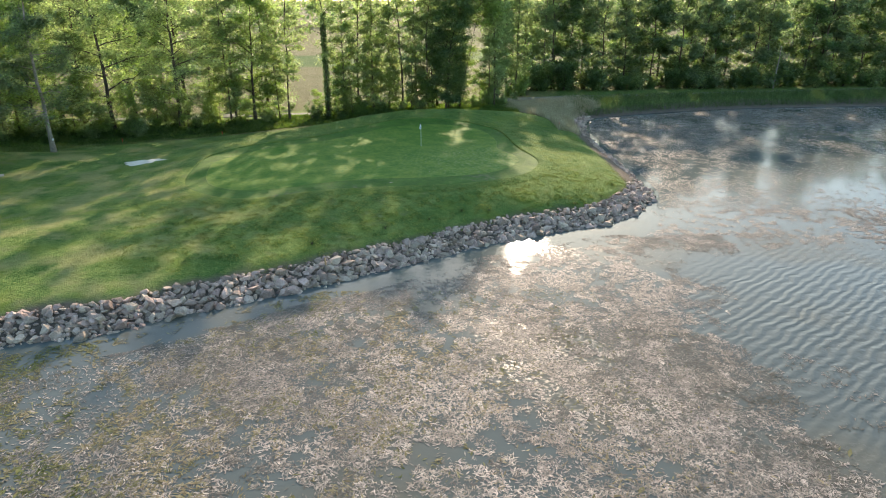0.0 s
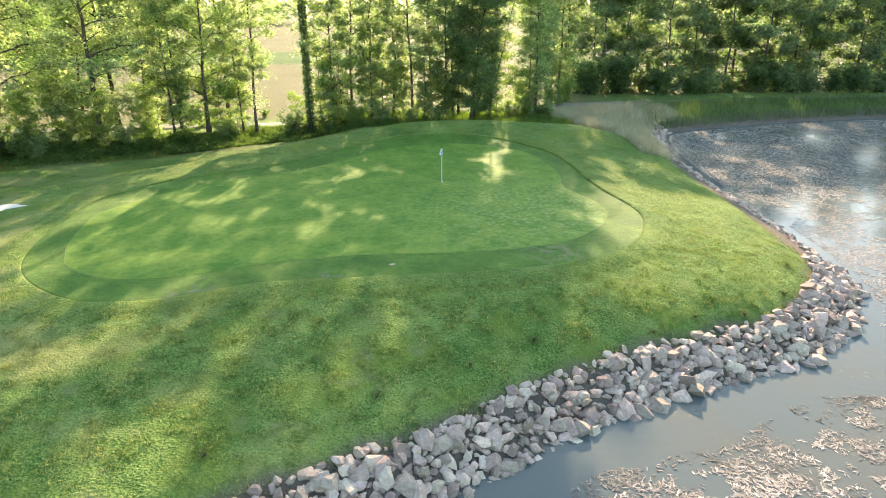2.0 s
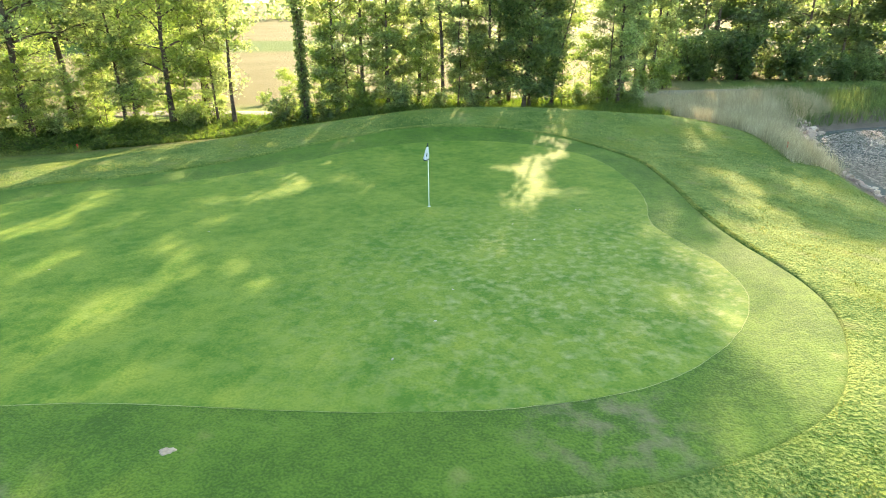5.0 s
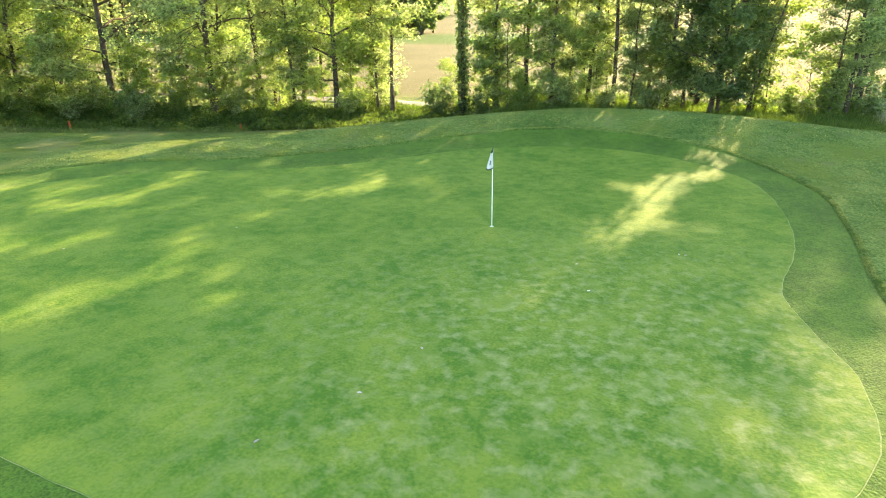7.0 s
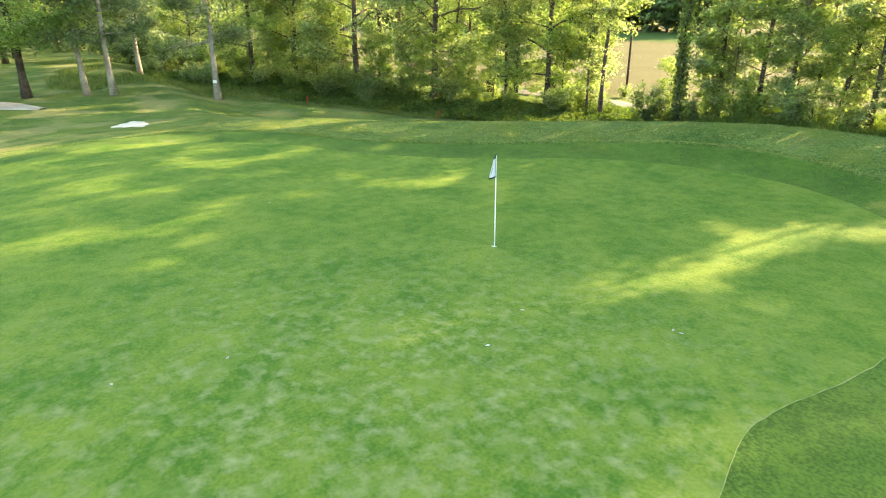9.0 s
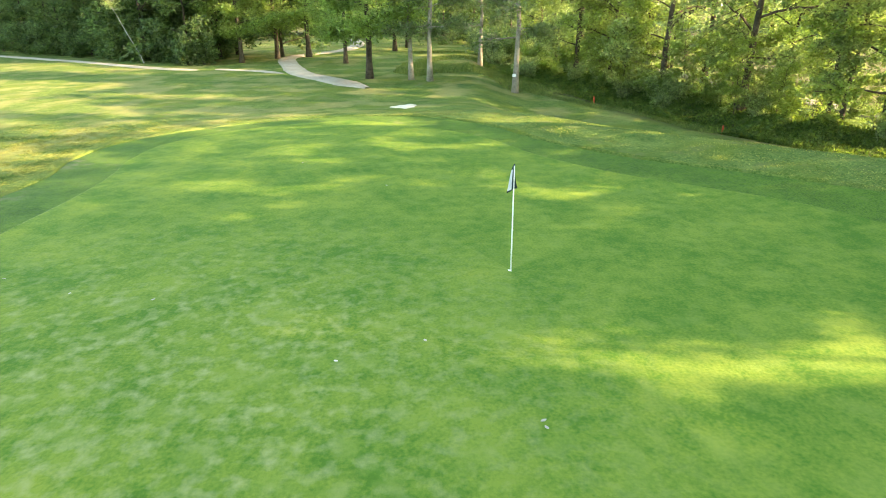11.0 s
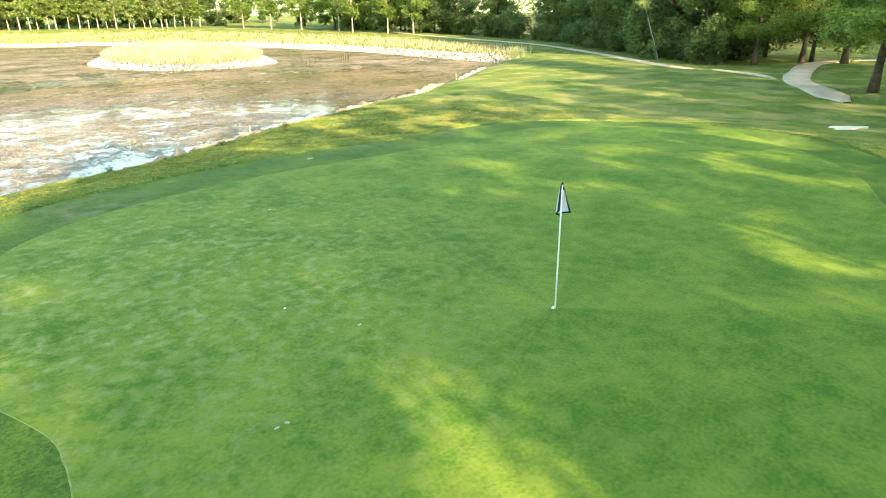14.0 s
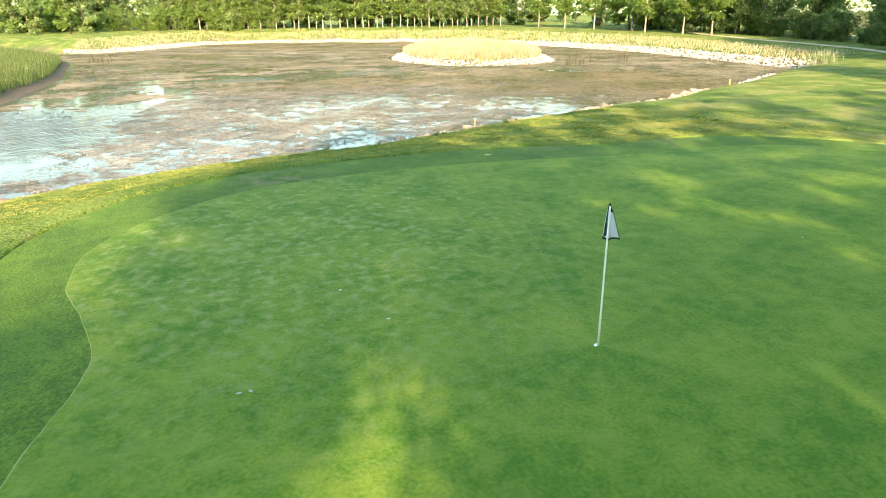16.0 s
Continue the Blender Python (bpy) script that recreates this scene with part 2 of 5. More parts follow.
def ground_material():
    """Mown rough, with bare soil by the stones, a straw meadow and shaded woodland floor by the ground's own masks."""
    m = material("mown_rough", (0.048, 0.105, 0.019), (0.167, 0.228, 0.059), 0.4, 15, 0.95, 0.85, 0.11, spec=0.1, fine_amount=0.52, edge=0.07, tufts=1.3, fuzz=0.01)
    nt = m.node_tree
    n, l = nt.nodes, nt.links
    bsdf = n["Principled BSDF"]
    colour = bsdf.inputs["Base Color"].links[0].from_socket
    geo = [x for x in n if x.bl_idname == "ShaderNodeNewGeometry"][0]
    def layer(mask, low, high, scale):
        nonlocal colour
        t = n.new("ShaderNodeTexNoise")
        t.inputs["Scale"].default_value, t.inputs["Detail"].default_value = scale, 5
        l.new(geo.outputs["Position"], t.inputs["Vector"])
        c = n.new("ShaderNodeMix")
        c.data_type = "RGBA"
        c.inputs[6].default_value, c.inputs[7].default_value = (*low, 1), (*high, 1)
        l.new(t.outputs["Fac"], c.inputs[0])
        mix = n.new("ShaderNodeMix")
        mix.data_type = "RGBA"
        l.new(mask, mix.inputs[0])
        l.new(colour, mix.inputs[6])
        l.new(c.outputs[2], mix.inputs[7])
        colour = mix.outputs[2]

    def attribute(name):
        a = n.new("ShaderNodeAttribute")
        a.attribute_name = name
        return a.outputs["Fac"]

    layer(spots(m, 0.45, 0.50, 0.66, 7), (0.085, 0.135, 0.022), (0.165, 0.215, 0.038), 5.0)
    layer(spots(m, 0.9, 0.58, 0.72, 7), (0.10, 0.145, 0.045), (0.17, 0.195, 0.072), 8.0)
    # dry straw colour, which also carries painted sun streaks in the west
    layer(dry_and_sunlit(m), (0.195, 0.205, 0.07), (0.35, 0.325, 0.135), 3.0)
    layer(attribute("meadow"), (0.104, 0.110, 0.042), (0.175, 0.158, 0.078), 0.12)
    layer(attribute("crop"), (0.05, 0.10, 0.022), (0.09, 0.145, 0.035), 0.2)
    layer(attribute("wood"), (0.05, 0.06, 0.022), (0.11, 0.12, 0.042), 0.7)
    layer(attribute("soil"), (0.085, 0.07, 0.052), (0.17, 0.142, 0.112), 2.0)
    l.new(colour, bsdf.inputs["Base Color"])
    return m


def water_material():
    m = bpy.data.materials.new("pond_water")
    m.use_nodes = True
    n, l = m.node_tree.nodes, m.node_tree.links
    bsdf = n["Principled BSDF"]
    bsdf.inputs["IOR"].default_value = 1.33
    bsdf.inputs["Specular IOR Level"].default_value = 0.15
    geo = n.new("ShaderNodeNewGeometry")

    def tex(scale, detail, stretch=(1, 1, 1), turn=0.0):
        mp = n.new("ShaderNodeMapping")
        mp.inputs["Scale"].default_value, mp.inputs["Rotation"].default_value = stretch, (0, 0, radians(turn))
        l.new(geo.outputs["Position"], mp.inputs["Vector"])
        t = n.new("ShaderNodeTexNoise")
        t.inputs["Scale"].default_value, t.inputs["Detail"].default_value = scale, detail
        l.new(mp.outputs[0], t.inputs["Vector"])
        return t.outputs["Fac"]

    def span(v, a, b, c=0.0, d=1.0):
        r = n.new("ShaderNodeMapRange")
        for k, x in zip(("From Min", "From Max", "To Min", "To Max"), (a, b, c, d)):
            r.inputs[k].default_value = x
        l.new(v, r.inputs["Value"])
        return r.outputs[0]

    mats = span(tex(0.09, 7, (1, 1.3, 1)), 0.50, 0.60)
    col = n.new("ShaderNodeMix")
    col.data_type = "RGBA"
    col.inputs[6].default_value, col.inputs[7].default_value = (0.090, 0.106, 0.100, 1), (0.100, 0.104, 0.086, 1)
    l.new(mats, col.inputs[0])
    l.new(col.outputs[2], bsdf.inputs["Base Color"])
    speck = span(tex(5.0, 4), 0.45, 0.65)
    mul = n.new("ShaderNodeMath")
    mul.operation = "MULTIPLY"
    l.new(mats, mul.inputs[0])
    l.new(speck, mul.inputs[1])
    l.new(span(mul.outputs[0], 0, 1, 0.04, 0.45), bsdf.inputs["Roughness"])
    wave = n.new("ShaderNodeTexWave")
    wave.inputs["Scale"].default_value, wave.inputs["Distortion"].default_value = 0.62, 6.0
    wave.inputs["Detail"].default_value, wave.inputs["Detail Scale"].default_value = 3.0, 1.2
    mp = n.new("ShaderNodeMapping")
    mp.inputs["Rotation"].default_value = (0, 0, radians(52))
    l.new(geo.outputs["Position"], mp.inputs["Vector"])
    l.new(mp.outputs[0], wave.inputs["Vector"])
    away = n.new("ShaderNodeVectorMath")
    away.operation = "DISTANCE"
    away.inputs[1].default_value = (24, -34, WATER)
    l.new(geo.outputs["Position"], away.inputs[0])
    windy = span(away.outputs["Value"], 13.5, 6)
    h = n.new("ShaderNodeMath")
    h.operation = "MULTIPLY"
    l.new(wave.outputs["Fac"], h.inputs[0])
    l.new(windy, h.inputs[1])
    rip = n.new("ShaderNodeMath")
    rip.operation = "MULTIPLY_ADD"
    rip.inputs[1].default_value = 0.2
    l.new(tex(2.2, 4, (1, 1.6, 1), 30), rip.inputs[0])
    l.new(h.outputs[0], rip.inputs[2])
    b = n.new("ShaderNodeBump")
    b.inputs["Strength"].default_value, b.inputs["Distance"].default_value = 0.5, 0.05
    l.new(rip.outputs[0], b.inputs["Height"])
    l.new(b.outputs[0], bsdf.inputs["Normal"])
    return m


WATER = -1.8
M_GROUND, M_WATER = ground_material(), water_material()

# ---- plan ----
SHORE = [(-53.3, -55.2), (-47, -51.4), (-39, -46), (-31.7, -40.5), (-25, -36.5), (-19.3, -32.4), (-15, -31.2), (-12.4, -29.6), (-8.7, -27.8),
         (-5.7, -26.4), (-3, -24.7), (0.3, -22.9), (3, -21.1), (6.5, -19.2), (10.3, -17.8), (13.8, -16.2), (17, -13), (18.3, -10.3),
         (18.7, -6), (18.8, -1), (18.6, 5), (18.8, 12), (19.9, 19), (22, 22.8), (29, 25.7), (40, 28.9), (52, 30.5), (75, 31)]
SHORE += [(98, 24), (106, 0),
         (95, -26), (62, -37), (38, -41), (27.5, -47), (27.7, -59), (28.9, -70.6), (33, -88), (39.9, -109), (56, -121), (78, -127), (74, -138),
         (60, -137), (46.6, -133.5), (38, -140), (31, -155), (22, -170), (5, -173), (-12, -166), (-30, -157), (-44, -138), (-51, -120), (-55, -100),
         (-55.5, -86.5), (-55, -75), (-54.4, -64)]
ISLAND = [(-12.5, -97), (-13.4, -84.5), (-18, -76.5), (-25.4, -75.5), (-32.8, -81), (-35, -94), (-29, -105), (-18, -107)]
GREEN = [(-4.9, -11.5), (-1.1, -11.35), (2.3, -11.0), (5.2, -10.0), (7.2, -8.2), (8.15, -6.2), (8.15, -4.3), (7.4, -2.5), (6.95, -0.9), (7.2, 1.6), (6.8, 4.7),
         (5.7, 7.5), (3.0, 9.4), (-0.5, 9.5), (-4, 7.7), (-7, 4.3), (-9, 2.5), (-10.8, 1.3), (-12.5, 0.4), (-13.9, -0.7), (-15.4, -2.4), (-16.6, -4.2), (-17.3, -6), (-17.0, -8.8), (-16.2, -11.0), (-14.9, -12.3),
         (-13.0, -13.0), (-10.4, -12.8), (-8.0, -12.1)]
FRINGE = [(-7.2, -13.9), (-2.4, -13.6), (2.0, -13.1), (5.4, -12.2), (8.2, -10.3), (9.6, -7.6), (9.8, -5.2), (9.0, -2.0), (8.6, 0.6), (8.4, 3.4), (7.6, 7.2), (4.8, 10.6),
          (0.6, 11.6), (-2.9, 10.7), (-5.9, 8.3), (-8.9, 5.0), (-12.0, 2.3), (-15.4, 0.1), (-18.0, -3.0), (-18.6, -6.5), (-17.7, -11.6), (-14.2, -14.7), (-10.6, -14.9)]
CART_PATH = [(-82, -125), (-75.3, -96), (-70.8, -67), (-64.4, -52), (-53.5, -36), (-49.6, -28.5), (-48.3, -25.2)]
WORN_LINK = [(-49.1, -23.6), (-48.3, -21.3), (-47.2, -19), (-44.6, -16.2)]
SIDE_PATH = [(-130, -25), (-105, -19.5), (-90, -16.4), (-77, -15.8), (-71.4, -17.2), (-67, -19.4), (-61, -20), (-52, -17.4), (-44.5, -14.6), (-39.1, -11), (-33.8, -7.4)]
ROAD = [(-110, 8), (-60, 17), (-27, 24.6), (-16, 25.2), (0, 28.3), (14, 32.5), (36, 35.4), (57, 38.8), (110, 46)]
RIDGE = [(-24, -1.5, 0.25), (-16.5, 3.2, 0.42), (-11.5, 7.6, 0.55), (-6.5, 11.6, 0.72), (-2, 14.0, 0.95), (3, 14.8, 1.08), (8, 14.6, 1.05), (11, 14.6, 0.95), (13.0, 12, 0.7), (13.8, 8.5, 0.3)]
DITCH = [(-62, 3), (-50, 5.5), (-41, 8.2), (-33, 11), (-27, 13.2), (-20, 15.8), (-15, 18.8), (-10.5, 21)]


def closed_spline(pts, per=8):
    """A smooth closed line through points of the plan."""
    p = np.array(pts, float)
    u = np.linspace(0, 1, per, endpoint=False)[None, :, None]
    a, b, c, d = (np.roll(p, k, 0)[:, None] for k in (1, 0, -1, -2))
    return (0.5 * (2 * b + (c - a) * u + (2 * a - 5 * b + 4 * c - d) * u**2 + (3 * b - a - 3 * c + d) * u**3)).reshape(-1, 2)


def open_spline(pts, per=8):
    p = np.array(pts, float)
    p = np.vstack([2 * p[0] - p[1], p, 2 * p[-1] - p[-2]])
    u = np.linspace(0, 1, per, endpoint=False)[None, :, None]
    a, b, c, d = (p[k:len(p) - 3 + k][:, None] for k in range(4))
    q = (0.5 * (2 * b + (c - a) * u + (2 * a - 5 * b + 4 * c - d) * u**2 + (3 * b - a - 3 * c + d) * u**3)).reshape(-1, p.shape[1])
    return np.vstack([q, p[-2]])


def line_distance(x, y, line, closed):
    """Distance to a line in the plan, and the place along it, as index plus fraction."""
    best, at = np.full(x.shape, 1e9), np.zeros(x.shape)
    m = len(line)
    for i in range(m if closed else m - 1):
        a, b = line[i][:2], line[(i + 1) % m][:2]
        e = b - a
        u = np.clip(((x - a[0]) * e[0] + (y - a[1]) * e[1]) / max(e @ e, 1e-9), 0, 1)
        d = np.hypot(x - a[0] - u * e[0], y - a[1] - u * e[1])
        near = d < best
        best, at = np.where(near, d, best), np.where(near, i + u, at)
    return best, at


def inside(x, y, line):
    odd = np.zeros(x.shape, bool)
    for (ax, ay), (bx, by) in zip(line, np.roll(line, -1, 0)):
        if ay != by:
            odd ^= ((ay > y) != (by > y)) & (x < (bx - ax) * (y - ay) / (by - ay) + ax)
    return odd


def signed(x, y, line):
    """Distance to a closed line, negative inside it."""
    d = line_distance(x, y, line, True)[0]
    return np.where(inside(x, y, line), -d, d)


def ease(v, a, b):
    u = np.clip((v - a) / (b - a), 0, 1)
    return u * u * (3 - 2 * u)


LATTICE = np.random.RandomState(7).rand(256, 256)


def value_noise(x, y, scale, octaves=4):
    """Smooth noise between 0 and 1 over the plan."""
    total, weight, norm = 0.0, 1.0, 0.0
    for o in range(octaves):
        u, v = x * scale * 2**o + 17.3 * o, y * scale * 2**o + 5.1 * o
        i, j = np.floor(u).astype(int), np.floor(v).astype(int)
        fu, fv = u - i, v - j
        fu, fv = fu * fu * (3 - 2 * fu), fv * fv * (3 - 2 * fv)
        g = lambda a, b: LATTICE[(i + a) % 256, (j + b) % 256]
        total = total + weight * (g(0, 0) * (1 - fu) * (1 - fv) + g(1, 0) * fu * (1 - fv) + g(0, 1) * (1 - fu) * fv + g(1, 1) * fu * fv)
        norm, weight = norm + weight, weight * 0.5
    return total / norm


SHORE_LINE, ISLAND_LINE = closed_spline(SHORE, 6), closed_spline(ISLAND, 8)
GREEN_LINE, FRINGE_LINE = closed_spline(GREEN, 16), closed_spline(FRINGE, 16)
RIDGE_LINE, DITCH_LINE = open_spline(RIDGE, 6), open_spline(DITCH, 5)


def land_distance(x, y):
    return np.maximum(signed(x, y, SHORE_LINE), -signed(x, y, ISLAND_LINE))


def height(x, y):
    """The lie of the land."""
    d, g = land_distance(x, y), signed(x, y, FRINGE_LINE)
    base = -0.45 + 0.5 * (value_noise(x, y, 0.04, 3) - 0.5) + 0.0165 * np.clip(-y - 60, 0, 260) * ease(np.hypot(x, y), 40, 90)
    base = base - 0.45 * ease(y, 14, 26)
    base = np.maximum(base, -0.9 + 0 * base)
    bank = np.interp(d, [-8, -1, 0, 1.8, 2.5, 4.5], [WATER - 1.5, WATER - 0.45, WATER - 0.02, -1.08, -0.80, -0.58])
    z = bank + (base - bank) * ease(d, 3.0, 11.0)
    z = np.where(signed(x, y, ISLAND_LINE) < 3, np.interp(d, [-8, -1, 0, 1.5, 4, 12], [WATER - 1.5, WATER - 0.45, WATER, -1.1, -0.4, 0.3]), z)
    top = 0.12 * (value_noise(x, y, 0.09, 2) - 0.5) + 0.05 * ease(-y, 2, 12) - 0.34 * ease(-x, 2, 14) * ease(-y, 5, 13)
    z = z + (top - z) * (1 - ease(g, 0.0, 7.2)) * ease(d, 1.0, 3.5)
    rd, at = line_distance(x, y, RIDGE_LINE, False)
    z = z + np.interp(at, np.arange(len(RIDGE_LINE)), RIDGE_LINE[:, 2]) * np.exp(-((rd / 2.9) ** 2))
    crest = np.interp(x, [p[0] for p in RIDGE], [p[1] for p in RIDGE])
    z = z - 0.75 * ease(y - crest, 1.0, 5.5) * ease(-x, 6, 13) * ease(d, 3, 6)
    dd, _ = line_distance(x, y, DITCH_LINE, False)
    z = z - 0.75 * np.exp(-((dd / 2.2) ** 2))
    rough = ease(g, 0.0, 0.25) * ease(d, 0.5, 3.0)
    return z + rough * (0.05 * (value_noise(x, y, 0.6, 3) - 0.5) + 0.012)


# ---- mesh helpers ----
def mesh_of(name, verts, faces, mat, smooth=True):
    """A mesh from arrays: verts (n, 3); faces (m, 3) or (m, 4), or a list of such."""
    me = bpy.data.meshes.new(name)
    groups = [np.asarray(f) for f in (faces if isinstance(faces, list) else [faces]) if len(f)]
    me.vertices.add(len(verts))
    me.vertices.foreach_set("co", np.asarray(verts, np.float32).ravel())
    loops = np.concatenate([f.ravel() for f in groups])
    sizes = np.concatenate([np.full(len(f), f.shape[1]) for f in groups])
    me.loops.add(len(loops))
    me.loops.foreach_set("vertex_index", loops.astype(np.int32))
    me.polygons.add(len(sizes))
    me.polygons.foreach_set("loop_start", np.concatenate([[0], np.cumsum(sizes)[:-1]]).astype(np.int32))
    me.polygons.foreach_set("use_smooth", np.full(len(sizes), smooth))
    me.update(calc_edges=True)
    me.validate()
    me.materials.append(mat)
    return me


def part(name, me, parent, label=""):
    ob = new(name, me)
    ob.parent = parent
    return tagged(ob, label) if label else ob


def thing(name, label, category, group="", m=None):
    ob = new(name)
    ob.empty_display_size = 0.2
    if m is not None:
        ob.matrix_basis = m
    return tagged(ob, label, category, group)


class Shape:
    """Collects tubes and sheets into one mesh."""
    def __init__(self):
        self.v, self.f, self.n = [], [], 0

    def add(self, v, f):
        self.v.append(np.asarray(v, float))
        self.f.append(np.asarray(f) + self.n)
        self.n += len(v)

    def tube(self, pts, radii, sides=7, cap=True):
        p, r = np.asarray(pts, float), np.asarray(radii, float)
        k = len(p)
        t = np.gradient(p, axis=0)
        t /= np.linalg.norm(t, axis=1, keepdims=True) + 1e-9
        ref = np.where(np.abs(t[:, 2:3]) > 0.9, np.array([[1.0, 0, 0]]), np.array([[0, 0, 1.0]]))
        a = np.cross(t, ref)
        a /= np.linalg.norm(a, axis=1, keepdims=True)
        b = np.cross(t, a)
        w = np.arange(sides) * 2 * np.pi / sides
        ring = p[:, None] + r[:, None, None] * (np.cos(w)[None, :, None] * a[:, None] + np.sin(w)[None, :, None] * b[:, None])
        i, j = np.meshgrid(np.arange(k - 1), np.arange(sides), indexing="ij")
        q = np.stack([i * sides + j, i * sides + (j + 1) % sides, (i + 1) * sides + (j + 1) % sides, (i + 1) * sides + j], -1).reshape(-1, 4)
        v = ring.reshape(-1, 3)
        if cap:
            v = np.vstack([v, p[0], p[-1]])
            e = np.arange(sides)
            lo = np.stack([np.full(sides, k * sides), (e + 1) % sides, e, e], -1)
            hi = np.stack([np.full(sides, k * sides + 1), (k - 1) * sides + e, (k - 1) * sides + (e + 1) % sides, (k - 1) * sides + (e + 1) % sides], -1)
            self.add(v, q)
            base = self.n - len(v)
            self.f.append(lo[:, :3] + base)
            self.f.append(hi[:, :3] + base)
        else:
            self.add(v, q)

    def mesh(self, name, mat, smooth=True):
        quads = [f for f in self.f if f.shape[1] == 4]
        tris = [f for f in self.f if f.shape[1] == 3]
        groups = ([np.vstack(quads)] if quads else []) + ([np.vstack(tris)] if tris else [])
        return mesh_of(name, np.vstack(self.v), groups, mat, smooth)


# ---- ground, water ----
def axis_values(lo, hi, step, far_lo, far_hi):
    core = list(np.arange(lo, hi + step / 2, step))
    s, v = step, core[-1]
    while v < far_hi:
        s = min(s * 1.055, 60)
        v += s
        core.append(v)
    s, v, before = step, core[0], []
    while v > far_lo:
        s = min(s * 1.055, 60)
        v -= s
        before.append(v)
    return np.array(before[::-1] + core)


GX, GY = axis_values(-24, 21, 0.42, -1600, 1600), axis_values(-33, 22, 0.42, -1600, 1600)
XX, YY = np.meshgrid(GX, GY, indexing="ij")
ZZ = height(XX.ravel(), YY.ravel()).reshape(XX.shape)


def ground_z(x, y):
    """The height of the ground's mesh."""
    i = np.clip(np.searchsorted(GX, x) - 1, 0, len(GX) - 2)
    j = np.clip(np.searchsorted(GY, y) - 1, 0, len(GY) - 2)
    u, v = (x - GX[i]) / (GX[i + 1] - GX[i]), (y - GY[j]) / (GY[j + 1] - GY[j])
    return ZZ[i, j] * (1 - u) * (1 - v) + ZZ[i + 1, j] * u * (1 - v) + ZZ[i, j + 1] * (1 - u) * v + ZZ[i + 1, j + 1] * u * v


def grid_faces(a, b):
    i, j = np.meshgrid(np.arange(a - 1), np.arange(b - 1), indexing="ij")
    return np.stack([i * b + j, (i + 1) * b + j, (i + 1) * b + j + 1, i * b + j + 1], -1).reshape(-1, 4)


def build_ground():
    x, y = XX.ravel(), YY.ravel()
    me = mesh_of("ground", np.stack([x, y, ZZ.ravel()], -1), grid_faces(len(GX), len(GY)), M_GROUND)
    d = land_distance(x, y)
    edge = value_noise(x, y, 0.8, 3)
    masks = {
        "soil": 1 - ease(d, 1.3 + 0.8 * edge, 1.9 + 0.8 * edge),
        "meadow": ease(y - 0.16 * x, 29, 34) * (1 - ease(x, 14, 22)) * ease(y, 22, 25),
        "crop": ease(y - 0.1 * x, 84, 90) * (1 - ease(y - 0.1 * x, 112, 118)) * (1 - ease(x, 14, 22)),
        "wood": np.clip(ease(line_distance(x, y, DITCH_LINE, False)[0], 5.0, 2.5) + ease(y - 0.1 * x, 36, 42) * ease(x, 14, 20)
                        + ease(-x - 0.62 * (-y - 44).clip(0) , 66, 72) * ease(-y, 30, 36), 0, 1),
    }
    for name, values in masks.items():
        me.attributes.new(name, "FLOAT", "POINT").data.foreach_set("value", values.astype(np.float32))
    tagged(new("ground", me), "mown golf course rough with dry straw and painted sunlit patches", "ground", kind="structure")


def draped_ring(inner, outer, rings, lift):
    """A sheet between two closed lines of equal count, laid on the ground."""
    u = np.linspace(0, 1, rings)[:, None, None]
    p = inner[None] * (1 - u) + outer[None] * u
    z = ground_z(p[..., 0], p[..., 1]) + lift
    v = np.concatenate([p, z[..., None]], -1).reshape(-1, 3)
    m = inner.shape[0]
    i, j = np.meshgrid(np.arange(rings - 1), np.arange(m), indexing="ij")
    f = np.stack([i * m + j, (i + 1) * m + j, (i + 1) * m + (j + 1) % m, i * m + (j + 1) % m], -1).reshape(-1, 4)
    return v, f


def resample(line, n):
    """n points evenly by angle round the green's middle."""
    c = np.array([-4.5, -2.5])
    ang = np.arctan2(line[:, 1] - c[1], line[:, 0] - c[0])
    order = np.argsort(ang)
    a, r = ang[order], np.hypot(*(line[order] - c).T)
    w = np.linspace(-np.pi, np.pi, n, endpoint=False)
    r = np.interp(w, a, r, period=2 * np.pi)
    return c + np.stack([np.cos(w), np.sin(w)], -1) * r[:, None]


SHOULDER = [(-0.02, -0.03), (0.0, 0.02), (0.03, 0.06), (0.12, 0.072), (0.35, 0.07), (0.7, 0.05), (1.1, 0.02), (1.5, -0.02)]


def turf_z(x, y):
    """The ground with the raised turf round the collar."""
    return ground_z(x, y) + np.interp(signed(x, y, FRINGE_LINE), [w for w, _ in SHOULDER[1:]], [max(u, 0) for _, u in SHOULDER[1:]])


